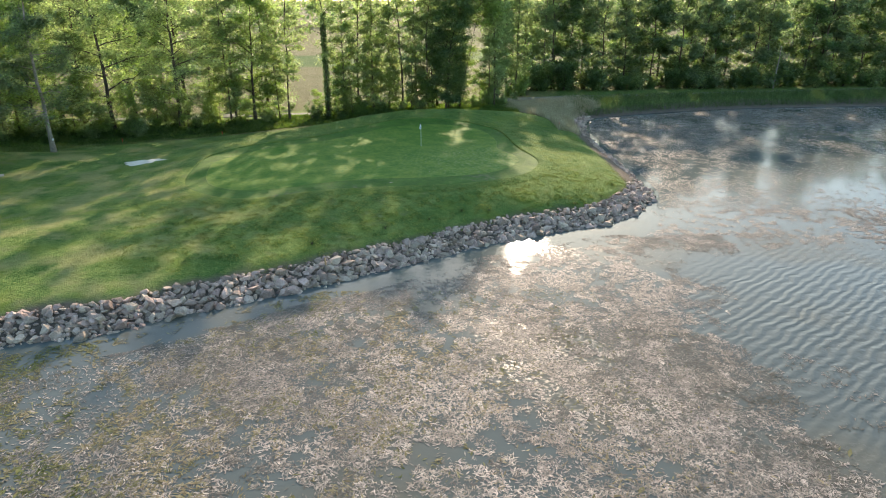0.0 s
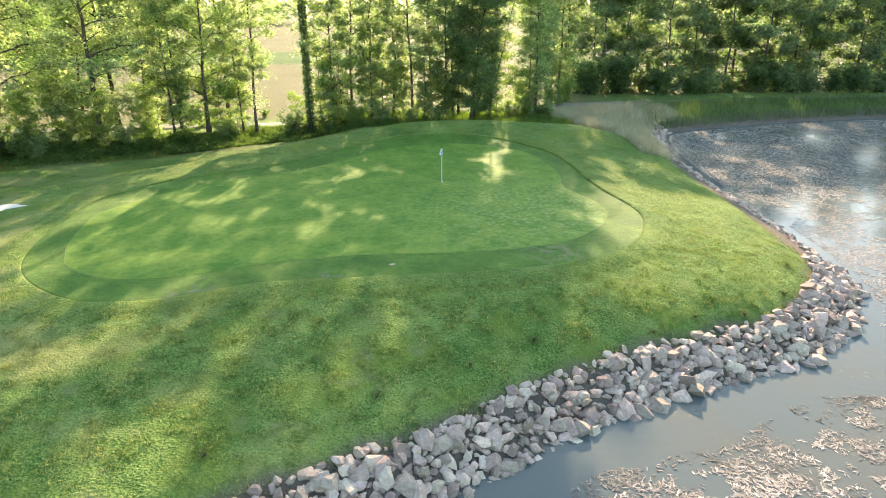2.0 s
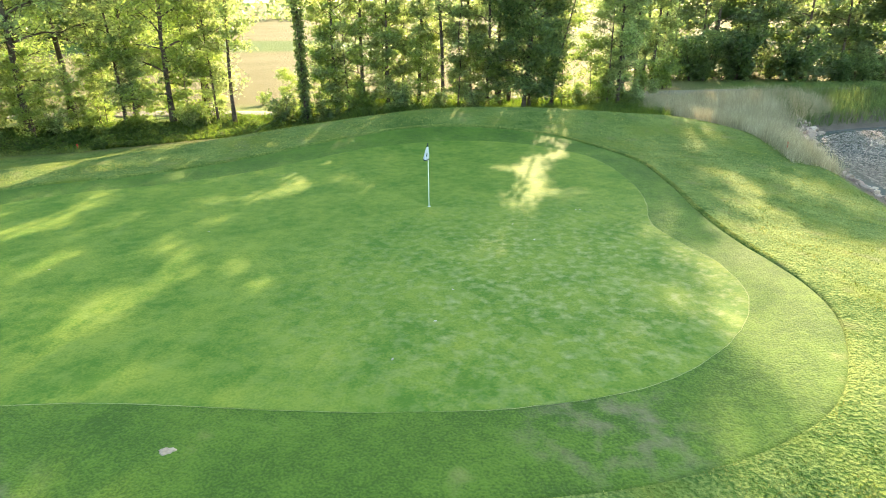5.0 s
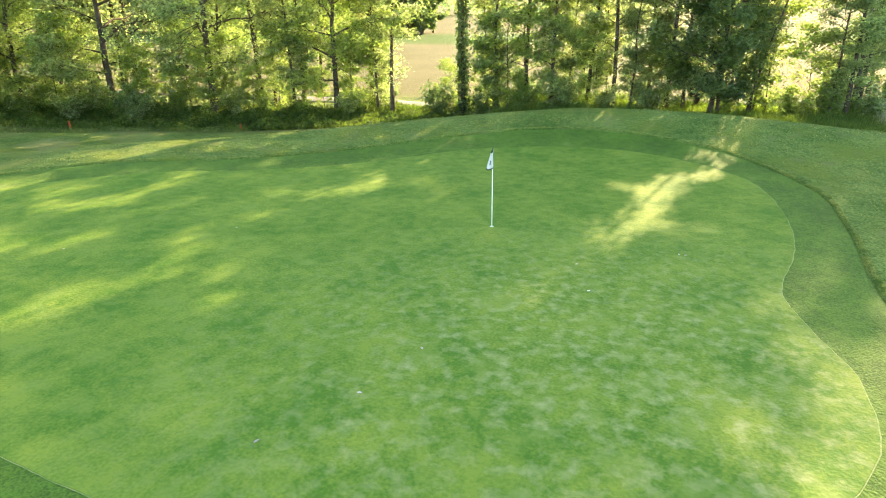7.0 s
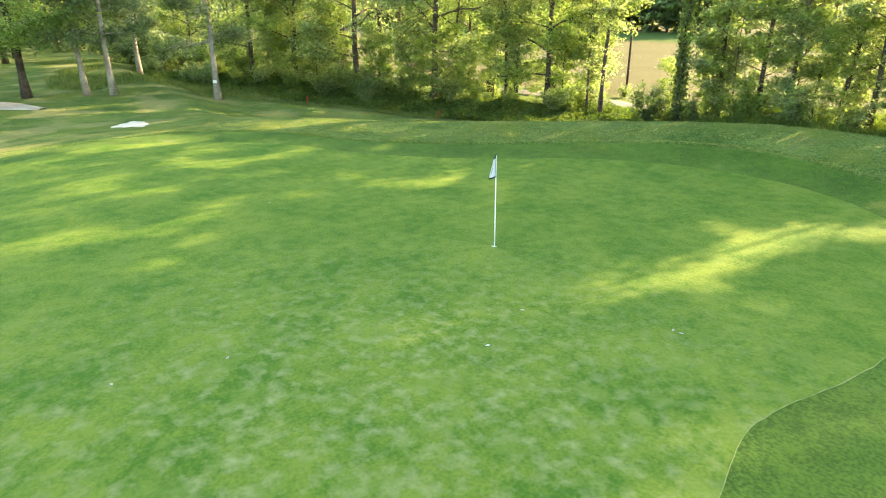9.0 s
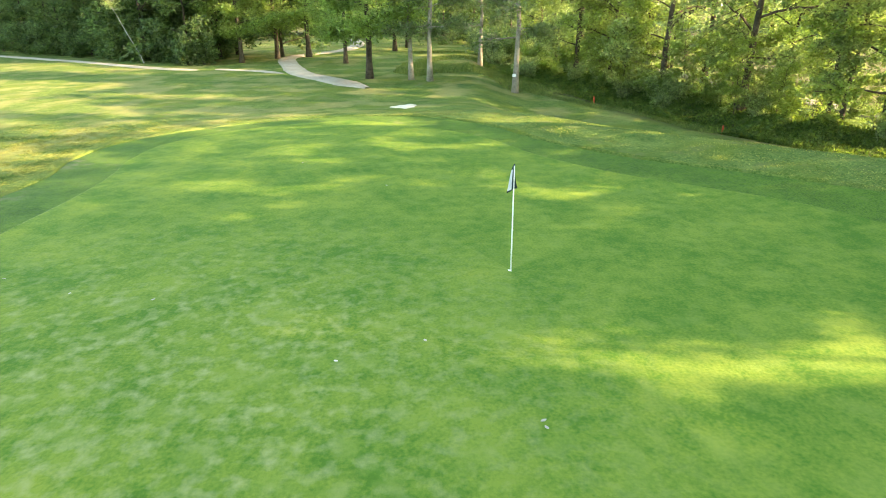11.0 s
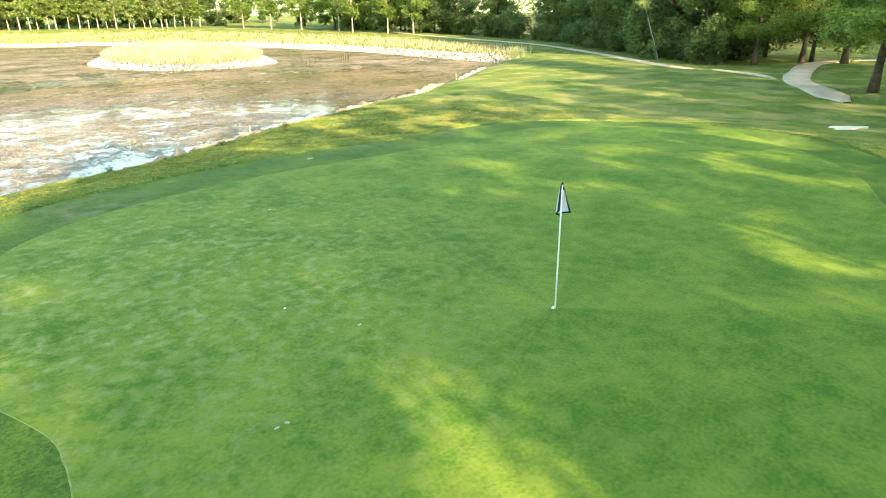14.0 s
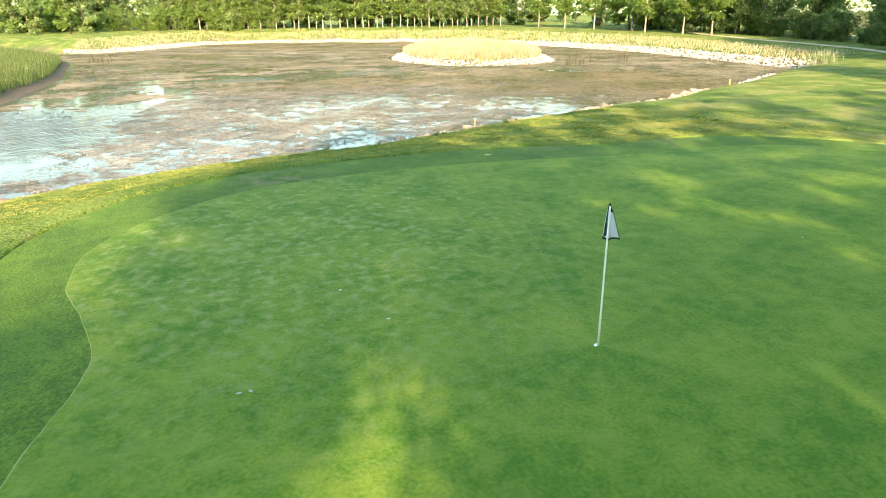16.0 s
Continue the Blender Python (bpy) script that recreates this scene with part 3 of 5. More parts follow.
def build_green():
    g, f = resample(GREEN_LINE, 420), resample(FRINGE_LINE, 420)
    wob = 0.03 * (value_noise(g[:, 0], g[:, 1], 1.6, 3) - 0.5)[:, None]
    c = np.array([-4.5, -2.5])
    g = g + (g - c) / 10 * wob * 3
    v, q = draped_ring(np.repeat(c[None], len(g), 0) + (g - c) * 0.002, g, 70, 0.032)
    lip_v, lip_q = draped_ring(g, g + (g - c) * 0.0015, 2, 0.032)
    lip_v[len(g):, 2] -= 0.025
    v2 = np.vstack([v, lip_v])
    me = mesh_of("putting_green", v2, np.vstack([q, lip_q + len(v)]), M_GREEN)
    tagged(new("putting_green", me), "closely mown bright green putting surface", "golf green", kind="structure")
    v, q = draped_ring(g - (g - c) * 0.01, f, 40, 0.02)
    v[-len(g):, 2] -= 0.024
    v[-2 * len(g):-len(g), 2] -= 0.004
    tagged(new("fringe_collar", mesh_of("fringe_collar", v, q, M_FRINGE)), "slightly longer mown collar round the putting green", "golf green", kind="structure")
    out = (f - c) / np.linalg.norm(f - c, axis=1, keepdims=True)
    rows, n = [], len(f)
    for w, up in SHOULDER:
        q = f + out * w
        rows.append(np.concatenate([q, (ground_z(q[:, 0], q[:, 1]) + up + 0.012 * (value_noise(q[:, 0], q[:, 1], 2.2, 2) - 0.5) * (up > 0.01))[:, None]], 1))
    i, j = np.meshgrid(np.arange(len(rows) - 1), np.arange(n), indexing="ij")
    q = np.stack([i * n + j, (i + 1) * n + j, (i + 1) * n + (j + 1) % n, i * n + (j + 1) % n], -1).reshape(-1, 4)
    tagged(new("rough_shoulder", mesh_of("rough_shoulder", np.vstack(rows), q, M_GROUND)), "raised lip of longer turf round the mown collar", "golf green", kind="structure")
    k = (0.004 + 0.034 * value_noise(g[:, 0], g[:, 1], 0.7, 3))[:, None]
    v, q = draped_ring(g - (g - c) * 0.0006, g + (g - c) / np.linalg.norm(g - c, axis=1, keepdims=True) * k, 3, 0.027)
    tagged(new("green_edge", mesh_of("green_edge", v, q, M_WORN)), "thin worn pale line where collar meets green", "golf green", kind="structure")


def build_water():
    line = SHORE_LINE
    t = np.roll(line, -1, 0) - np.roll(line, 1, 0)
    nrm = np.stack([t[:, 1], -t[:, 0]], -1)
    nrm /= np.linalg.norm(nrm, axis=1, keepdims=True)
    area = 0.5 * np.sum(line[:, 0] * np.roll(line[:, 1], -1) - np.roll(line[:, 0], -1) * line[:, 1])
    p = line + nrm * (0.9 if area > 0 else -0.9)
    bm = bmesh.new()
    face = bm.faces.new([bm.verts.new((x, y, WATER)) for x, y in p])
    bmesh.ops.triangulate(bm, faces=[face])
    bm.normal_update()
    if sum(f.normal.z for f in bm.faces) < 0:
        bmesh.ops.reverse_faces(bm, faces=bm.faces)
    me = bpy.data.meshes.new("pond_water")
    bm.to_mesh(me)
    bm.free()
    me.materials.append(M_WATER)
    tagged(new("pond_water", me), "grey-green pond water with ripples and weed mats", "pond", kind="structure")


def ribbon(name, line, width, mat, lift, label, category):
    p = open_spline(line, 14)
    t = np.gradient(p, axis=0)
    nrm = np.stack([-t[:, 1], t[:, 0]], -1) / np.linalg.norm(t, axis=1, keepdims=True)
    w = width * (0.85 + 0.3 * value_noise(p[:, 0], p[:, 1], 0.5, 4))
    w = w * np.minimum(1, 0.25 + (len(p) - 1 - np.arange(len(p))) / 10)
    cols = []
    for u in (-0.56, -0.5, -0.25, 0, 0.25, 0.5, 0.56):
        q = p + nrm * (u * w)[:, None]
        z = ground_z(q[:, 0], q[:, 1]) + (lift if abs(u) < 0.53 else -0.08) + 0.015 * (1 - abs(u) * 2)
        cols.append(np.concatenate([q, z[:, None]], 1))
    v = np.stack(cols, 1)
    f = grid_faces(v.shape[0], v.shape[1])[:, ::-1]
    tagged(new(name, mesh_of(name, v.reshape(-1, 3), f, mat)), label, category, kind="structure")


build_ground()
build_green()
build_water()
ribbon("worn_link", WORN_LINK, 0.8, M_GRAVEL, 0.05, "worn gravel strip joining the two paths", "path")
ribbon("cart_path", CART_PATH, 1.1, M_GRAVEL, 0.06, "pale gravel cart path beside the wood", "path")
ribbon("side_path", SIDE_PATH, 1.8, M_GRAVEL, 0.075, "pale gravel path winding between tall trees", "path")
ribbon("road", ROAD, 2.3, M_ROAD, 0.07, "narrow grey country lane behind the tree belt", "road")


# ---- trees ----
def leaf_sheet(points, size, rng, flat=0.5, corners=4):
    """Four-cornered folded leaves at the points."""
    k = len(points)
    nrm = rng.normal(size=(k, 3))
    nrm[:, 2] = np.abs(nrm[:, 2]) + flat
    nrm /= np.linalg.norm(nrm, axis=1, keepdims=True)
    a = np.cross(nrm, rng.normal(size=(k, 3)))
    a /= np.linalg.norm(a, axis=1, keepdims=True) + 1e-9
    b = np.cross(nrm, a)
    s = size * rng.uniform(0.6, 1.35, (k, 1))
    if corners == 3:
        v = np.stack([points - a * s * 0.62 + b * s * 0.34, points - a * s * 0.5 - b * s * 0.42, points + a * s * 0.62], 1)
        return v.reshape(-1, 3), np.arange(3 * k).reshape(-1, 3)
    v = np.stack([points - a * s * 0.6, points + b * s * 0.36 + nrm * s * 0.08, points + a * s * 0.6, points - b * s * 0.36 + nrm * s * 0.08], 1)
    return v.reshape(-1, 3), np.arange(4 * k).reshape(-1, 4)


def grow(seed, tall, crown_from, reach, limbs, leaves, leaf, girth, mode="alder", lean=0.0, fine=True):
    """Wood and leaf places of a tree: limbs with side branches, each ending in loose flat sprays of leaves."""
    rng = np.random.RandomState(seed)
    wood, tips = Shape(), []
    hs = np.linspace(0, tall, 12)
    wobble = np.cumsum(rng.normal(0, 0.012 * tall, (12, 2)), 0) * (hs / tall)[:, None]
    trunk = np.stack([wobble[:, 0] + lean * hs, wobble[:, 1], hs], -1)
    rad = girth * (1 - 0.9 * (hs / tall) ** 0.85)
    rad[0] *= 1.45
    trunk[0, 2] = -0.35
    wood.tube(trunk, rad, 9)
    at = lambda h: np.array([np.interp(h, hs, trunk[:, c]) for c in range(3)])
    up = np.array([0, 0, 1.0])
    broad = mode in ("oak", "lime")
    limbs = limbs * 5 // 9 if broad else limbs
    for k in range(limbs):
        u = (k + rng.uniform(-0.6, 1.6)) / limbs
        u = min(max(u, 0.0), 1.0)
        h = crown_from + (tall * 0.97 - crown_from) * u
        if mode == "oak":
            span, rise = reach * (0.95 - 0.72 * u**2.4) * rng.uniform(0.5, 1.15), 0.35 + 0.7 * u + rng.uniform(-0.3, 0.3)
        elif mode == "lime":
            span, rise = reach * (1.0 - 0.7 * u**2) * rng.uniform(0.5, 1.1), rng.uniform(-0.3, 0.35) + 0.8 * u
        else:
            span, rise = reach * (0.55 + 1.5 * u * (1 - u)) * rng.uniform(0.6, 1.25), 0.55 + 0.6 * u
        az = k * 2.4 + rng.uniform(-0.7, 0.7)
        q = np.linspace(0, 1, 6)[:, None]
        way = np.array([np.cos(az), np.sin(az), 0])
        side = np.array([-way[1], way[0], 0])
        sway = rng.normal(0, 0.22)
        limb = at(h) + way * span * q + side * (sway * span * q**2) + up * (rise * span * (q - 0.4 * q**2)) + rng.normal(0, 0.04 * span, (6, 3)) * q
        r0 = min(girth * 0.42, 0.016 * span + 0.010)
        wood.tube(limb if fine else limb[::2], (r0 * (1 - 0.88 * q[:, 0]))[::1 if fine else 2], 5 if fine else 3, cap=False)
        for s in range((13 if broad else 7) if fine else (8 if broad else 5)):
            v = rng.uniform(0.25, 1.0)
            root = np.array([np.interp(v, q[:, 0], limb[:, c]) for c in range(3)])
            turn = rng.choice([-1, 1]) * rng.uniform(0.35, 1.2)
            out = way * np.cos(turn) + side * np.sin(turn) + up * (rng.uniform(-0.75, 0.6) if broad else rng.uniform(-0.25, 0.45))
            long = span * rng.uniform(0.22, 0.55 if broad else 0.48) * (1.15 - 0.5 * v) + 0.15
            e = root + out * long
            if fine:
                wood.tube(np.stack([root, root + out * long * 0.55 + up * 0.04 * long, e]), [r0 * 0.34, r0 * 0.2, r0 * 0.06], 3, cap=False)
            for w in (0.45, 0.75, 1.0):
                tips.append(root * (1 - w) + e * w)
        tips.append(limb[-1])
    c = np.array(tips)
    spray = (0.22 + 0.115 * reach) * rng.uniform(0.6, 1.25, len(c))
    gaps = value_noise(c[:, 0] + 31 * seed, c[:, 1] + c[:, 2] * 0.8, 0.55, 2)
    weight = (rng.gamma(2.0, 0.5, len(c)) + 0.15) * (0.15 + ease(gaps, 0.30, 0.5))
    pick = rng.choice(len(c), leaves, p=weight / weight.sum())
    ball = rng.normal(size=(leaves, 3)) * (0.72, 0.72, 0.42)
    pts = c[pick] + ball * spray[pick][:, None]
    pts[:, 2] = np.maximum(pts[:, 2], 0.15)
    return wood, pts, rng


def tree(name, seed, tall, crown_from, reach, limbs, leaves, leaf, girth, bark, foliage, label, mode="alder", group="trees", lean=0.0, fine=True):
    wood, pts, rng = grow(seed, tall, crown_from, reach, limbs, leaves, leaf, girth, mode, lean, fine)
    t = thing(name, label, "tree", group)
    part("trunk", wood.mesh("trunk", bark), t)
    v, f = leaf_sheet(pts, leaf, rng, corners=3)
    part("crown", mesh_of("crown", v, f, foliage, False), t)
    return t


def shrub(name, seed, tall, reach, leaves, leaf, foliage, label, group="undergrowth"):
    rng = np.random.RandomState(seed)
    wood, tips = Shape(), []
    for k in range(9):
        az, out = k * 2.4 + rng.uniform(-0.4, 0.4), rng.uniform(0.3, 1.0) * reach
        top = np.array([np.cos(az) * out, np.sin(az) * out, tall * rng.uniform(0.55, 1.0)])
        q = np.linspace(0, 1, 5)[:, None]
        stem = top * np.concatenate([q**1.4, q**1.4, q], 1) + rng.normal(0, 0.05 * reach, (5, 3)) * q
        stem[0, 2] = -0.2
        wood.tube(stem, 0.035 * (1 - 0.8 * q[:, 0]), 4, cap=False)
        for s in range(1, 5):
            for _ in range(4):
                tips.append((stem[s], stem[s] + rng.normal(0, 0.3, 3) * (reach, reach, tall * 0.35)))
    a, b = np.array([t[0] for t in tips]), np.array([t[1] for t in tips])
    pick, along = rng.randint(0, len(tips), leaves), rng.uniform(0, 1.1, (leaves, 1))
    pts = a[pick] * (1 - along) + b[pick] * along + rng.normal(0, 0.14, (leaves, 3))
    pts[:, 2] = np.abs(pts[:, 2])
    t = thing(name, label, "shrub", group)
    part("stems", wood.mesh("stems", M_BARK), t)
    v, f = leaf_sheet(pts, leaf * 1.1, rng, corners=3)
    part("foliage", mesh_of("foliage", v, f, foliage, False), t)
    return t


def stand(master, x, y, turn=0.0, size=1.0, first=False, tilt=0.0):
    """Plants a tree, or a copy of it, on the ground."""
    m = pose(x, y, float(ground_z(np.array(x), np.array(y))), tilt, 0, turn) @ Matrix.Scale(size, 4)
    if first:
        master.matrix_basis = m
        return master
    return copy_thing(master, m)


PLANTED = set()


def plant(master, x, y, turn=None, size=1.0, tilt=0.0, label=""):
    turn = random.uniform(0, 360) if turn is None else turn
    ob = stand(master, x, y, turn, size, master.name not in PLANTED, tilt)
    PLANTED.add(master.name)
    if label:
        ob["label"] = label
    return ob


random.seed(5)
ALDERS = [tree("alder_tree", 11 + k, 20 + k, 1.6, 1.75, 52, 13000, 0.17, 0.13, M_BARK, M_LEAF, "tall slender alder with thin dark trunk and sparse crown", group="tree belt") for k in range(3)]
OAKS = [tree("oak_tree", 31 + k, 17 + k, 2.4, 4.8, 46, 16500, 0.2, 0.24, M_BARK, (M_LEAF, M_LEAF_LIGHT)[k % 2], "broad oak with backlit yellow-green leaves", "oak", "tree belt") for k in range(2)]
POPLARS = [tree("pale_trunk_tree", 51 + k, 18, 3.4, 2.9, 44, 16000, 0.18, 0.22, M_BARK_PALE, M_LEAF_GREY, "tall tree with pale grey bark and silvery leaves", "lime", group="path trees") for k in range(2)]
LIMES = [tree("broadleaf_tree", 61 + k, 16, 2.8, 4.0, 48, 26000, 0.2, 0.27, M_BARK, M_LEAF_LIGHT, "stout broadleaf tree with dark trunk beside the gravel path", "lime", "path trees") for k in range(1)]
# same tree in dark leaves for painted shade, grey ones for painted haze
DARKS = [tree("woodland_tree", 71 + k, 17 + 2 * k, 0.4, 4.6, 40, 8200, 0.36, 0.2, M_BARK, (M_LEAF_DARK, M_LEAF_GREY, M_LEAF_DARK)[k], "woodland tree at the forest edge, haze and shade in its leaf tones", "oak", "woodland", fine=False) for k in range(3)]
FARS = [tree("distant_tree", 81 + k, 15 + 2 * k, 0.6, 4.2, 24, 2700, 0.95, 0.24, M_BARK, (M_LEAF, M_LEAF_LIGHT, M_LEAF_DARK)[k], "distant broadleaf tree across open grass", "oak", "far trees", fine=False) for k in range(3)]
ROWS = [tree("row_tree", 91 + k, 12 + k, 3.0, 3.3, 26, 4600, 0.5, 0.17, M_BARK_PALE, (M_LEAF_LIGHT, M_LEAF)[k], "sunlit tree with bare lower trunk across the pond", group="far shore row", fine=False) for k in range(2)]
YEW = tree("dark_evergreen_tree", 101, 13, 0.8, 2.7, 60, 26000, 0.17, 0.15, M_BARK, M_LEAF_DARK, "dense dark evergreen in the tree belt", group="tree belt", lean=0.12)
BUSHES = [shrub("bush", 111 + k, 2.6, 1.5, 2400, 0.17, (M_LEAF_LIGHT, M_LEAF, M_LEAF_DARK)[k], ("sunlit yellow-green leafy bush", "mid-green leafy bush under trees", "dark green leafy bush under trees")[k]) for k in range(3)]
SAPLINGS = [tree("sapling", 121 + k, 7, 0.5, 1.7, 24, 4600, 0.17, 0.045, M_BARK, M_LEAF_LIGHT, "thin sapling with backlit bright leaves", group="undergrowth") for k in range(2)]


def ivy_tree():
    wood, pts, rng = grow(141, 20, 7.0, 2.2, 26, 5000, 0.19, 0.17)
    t = thing("ivy_clad_tree", "slender tree with trunk wrapped in dark ivy", "tree", "tree belt")
    stem = part("trunk", wood.mesh("trunk", M_BARK), t)
    v, f = leaf_sheet(pts, 0.19, rng)
    part("crown", mesh_of("crown", v, f, M_LEAF, False), t)
    h = rng.uniform(0, 13, 6000)
    az, r = rng.uniform(0, 6.283, 6000), 0.2 + np.abs(rng.normal(0, 0.13, 6000)) * (1.25 - h / 20)
    trunk = np.vstack(wood.v)[:108].reshape(12, 9, 3).mean(1)
    cx, cy = np.interp(h, trunk[:, 2], trunk[:, 0]), np.interp(h, trunk[:, 2], trunk[:, 1])
    v, f = leaf_sheet(np.stack([cx + np.cos(az) * r, cy + np.sin(az) * r, h], -1), 0.14, rng, 0.0)
    part("ivy", mesh_of("ivy", v, f, M_LEAF_DARK, False), stem, "glossy dark ivy round the trunk")
    return t


# tree belt behind the green
for k, (x, y, s) in enumerate([(-28.1, 16.5, 1.05), (-20.5, 20.3, 0.85), (-34.5, 13.5, 1.0), (-42, 11.5, 0.95), (-49, 10, 1.0), (-31.5, 20.5, 0.8)]):
    plant(OAKS[k % 2], x, y, size=s)
for k, (x, y, s) in enumerate([(-23.0, 18.9, 0.85), (-22.5, 19.3, 0.95), (-16.4, 20.9, 1.0), (-17.6, 21.0, 0.8), (-9.6, 22.6, 0.95), (-8.0, 23.5, 1.05), (-6.1, 22.8, 1.0),
                               (-4.2, 24.0, 1.05), (-2.4, 22.9, 1.0), (-0.6, 24.2, 1.1), (0.6, 23.0, 1.0), (4.9, 23.6, 0.6), (-25.6, 19.8, 0.9), (-37.5, 13.2, 0.9),
                               (-45.5, 12, 1.0), (-7.0, 25.0, 0.55), (-11.0, 24.0, 0.6), (2.0, 25.2, 1.0), (3.4, 22.4, 0.9), (-8.7, 24.6, 0.5), (-5.2, 23.4, 0.5), (-3.3, 25.0, 0.55), (-1.3, 22.4, 0.55), (1.4, 23.8, 0.8)]):
    plant(ALDERS[k % 3], x, y, size=s)
# the last three alders are added to shade the collar and narrow the streak
for x, y, s in [(9.5, 25.5, 1.05), (10.6, 32.6, 1.1), (12.4, 36.5, 1.1), (13.6, 40.0, 1.0), (4.0, 25.8, 1.12), (10.2, 30.5, 1.0), (13.9, 37.6, 1.1), (8.7, 24.9, 0.62), (5.0, 24.6, 0.5)]:
    plant(ALDERS[random.randrange(3)], x, y, size=s)
# leaning trunk; its high dense crown is added to limit the sun streak
plant(tree("leaning_tree", 151, 18, 10.0, 3.3, 50, 30000, 0.19, 0.07, M_BARK, M_LEAF_LIGHT, "slim tree leaning over a gap, its dense crown added for shade", group="tree belt", lean=0.14), 4.7, 23.5, 0, 1.0)
plant(ivy_tree(), -11.7, 22.0)
plant(YEW, 3.0, 22.2)
for x, y, s in [(-13.2, 21.6, 0.85), (-10, 21.4, 0.8), (-7.6, 21.8, 0.75), (-5, 21.6, 0.8), (-2.6, 21.8, 0.7), (-0.2, 21.9, 0.9), (6.8, 24.4, 0.8), (8.6, 25.2, 0.9), (10.4, 26.0, 0.8)]:
    plant(BUSHES[random.randrange(3)], x, y, size=s)
for x, y in [(-30.5, 15.2), (-26.2, 16.6), (-24.6, 17.6), (-21.8, 18.2), (-19.0, 19.6), (-33, 13), (-36.2, 11.4), (-39.6, 10.4), (-44, 9.2), (-48, 8), (-52, 7.4), (-29, 17.8), (-18.2, 20.2)]:
    plant(BUSHES[random.randrange(2)], x, y, size=random.uniform(0.55, 0.95))
for x, y in [(-27.0, 15.6), (-24.3, 18.8), (-29.6, 15.8), (-19.4, 20.6), (-32.2, 14.2), (-35.8, 13), (-39.4, 12), (5.6, 24.4), (-3.2, 22.2), (-8.8, 22.4), (-46, 10.4), (-26, 21), (-21, 22), (-31, 17), (-25.2, 17.2), (-22, 20.8), (-33.6, 16), (-28.6, 19.6), (-18.6, 22.4), (-10.4, 22.8), (-6.4, 23.4), (-1.4, 23.4), (0.8, 22), (-42, 10.6), (-13.0, 23.2), (7.6, 25.8), (-37.8, 11.6), (-30.2, 18.8)]:
    plant(SAPLINGS[random.randrange(2)], x, y, size=random.uniform(0.6, 1.1))
for k in range(34):
    x = -50 + k * 1.9 + random.uniform(-0.8, 0.8)
    y = 21.5 + (x + 50) * 0.06 + random.uniform(-1.5, 1.5) + (6.5 if k % 2 else 0)
    if not -17.2 < x < -12.2:
        plant(BUSHES[0] if k % 3 else BUSHES[1], x, y, size=random.uniform(0.4, 0.7))
for x, y, s in [(-38, 27, 0.9), (-46, 24, 1.0), (-27.5, 27.5, 0.75), (1.0, 31, 0.8), (-6.5, 31, 0.5)]:
    plant(OAKS[random.randrange(2)], x, y, size=s)
# east wood beyond the lane; greyer leaves paint in the haze towards the sun
for x, y, s in [(11.5, 37.5, 1.0), (18.5, 41, 0.85), (16.5, 46, 0.9)]:
    plant(ALDERS[1], x, y, size=s)
for k in range(38):
    x = 19 + (k % 19) * 4.2 + random.uniform(-1.6, 1.6)
    plant(DARKS[(1, 0, 1)[k % 3]], x, 44 + (x - 20) * 0.07 + 5.5 * (k // 19) + random.uniform(-1.5, 1.5), size=random.uniform(0.75, 1.15))
for k in range(40):
    x = 16 + k * 1.9 + random.uniform(-1.2, 1.2)
    plant(BUSHES[2 if k % 5 else 1], x, 41.2 + (x - 20) * 0.07 + random.uniform(-1.2, 1.4), size=random.uniform(0.7, 1.9))
for x, y in [(12.5, 34.6), (14.5, 35.6), (9.5, 33)]:
    plant(BUSHES[0], x, y, size=random.uniform(0.9, 1.3))
# trees by the paths
plant(POPLARS[0], -35.7, 3.2, size=1.0, label="pale-barked tree with a small white sign on its trunk")
for x, y, s, k in [(-37.3, -3.1, 0.95, 1), (-38.4, -4.6, 0.9, 0), (-55.1, 1.3, 1.0, 0)]:
    plant(POPLARS[k], x, y, size=s)
for x, y, s in [(-39.6, -8.0, 1.0), (-56.8, -23.8, 0.9), (-61.3, -21.2, 1.0), (-63.7, -18.2, 1.1), (-54.0, -12.3, 0.8), (-72, -9, 1.0), (-80, -8, 1.0)]:
    plant(LIMES[0], x, y, size=s)
for k in range(16):
    x, y = -44 - 40 * random.random(), 6 + 16 * random.random()
    plant((ALDERS[k % 3], ALDERS[(k + 1) % 3], OAKS[1])[k % 3], x, y, size=random.uniform(0.75, 1.05))
for k in range(18):
    plant(BUSHES[k % 2], -46 - 36 * random.random(), 5 + 8 * random.random(), size=random.uniform(0.8, 1.5))
for k in range(22):
    u = random.random()
    plant(BUSHES[(1, 0, 0, 1)[k % 4]], -52 + 22 * u, 8.2 + 4.6 * u + random.uniform(0, 3.5), size=random.uniform(0.5, 1.0))
# tall trees added behind the ditch to shade the fairway
TALLS = [tree("tall_tree", 161 + k, 21 + k, 8.0, 4.0, 36, 9000, 0.22, 0.24, M_BARK, M_LEAF, "tall tree with a high crown, added behind the ditch for shade", "oak", "tree belt") for k in range(2)]
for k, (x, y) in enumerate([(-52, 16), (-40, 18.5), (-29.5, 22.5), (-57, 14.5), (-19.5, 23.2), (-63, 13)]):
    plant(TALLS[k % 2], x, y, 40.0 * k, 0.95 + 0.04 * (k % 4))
for k in range(12):
    plant(DARKS[k % 3], -88 - 3.2 * k, (-3, 7, 1)[k % 3] + 0.3 * k, 70.0 * k, 0.9 + 0.05 * (k % 5))
for k in range(14):
    plant(BUSHES[1 + k % 2], -62 - 2.1 * k, 3.5 + 2.2 * (k % 3) - 0.2 * k, 50.0 * k, 1.0 + 0.15 * (k % 4))
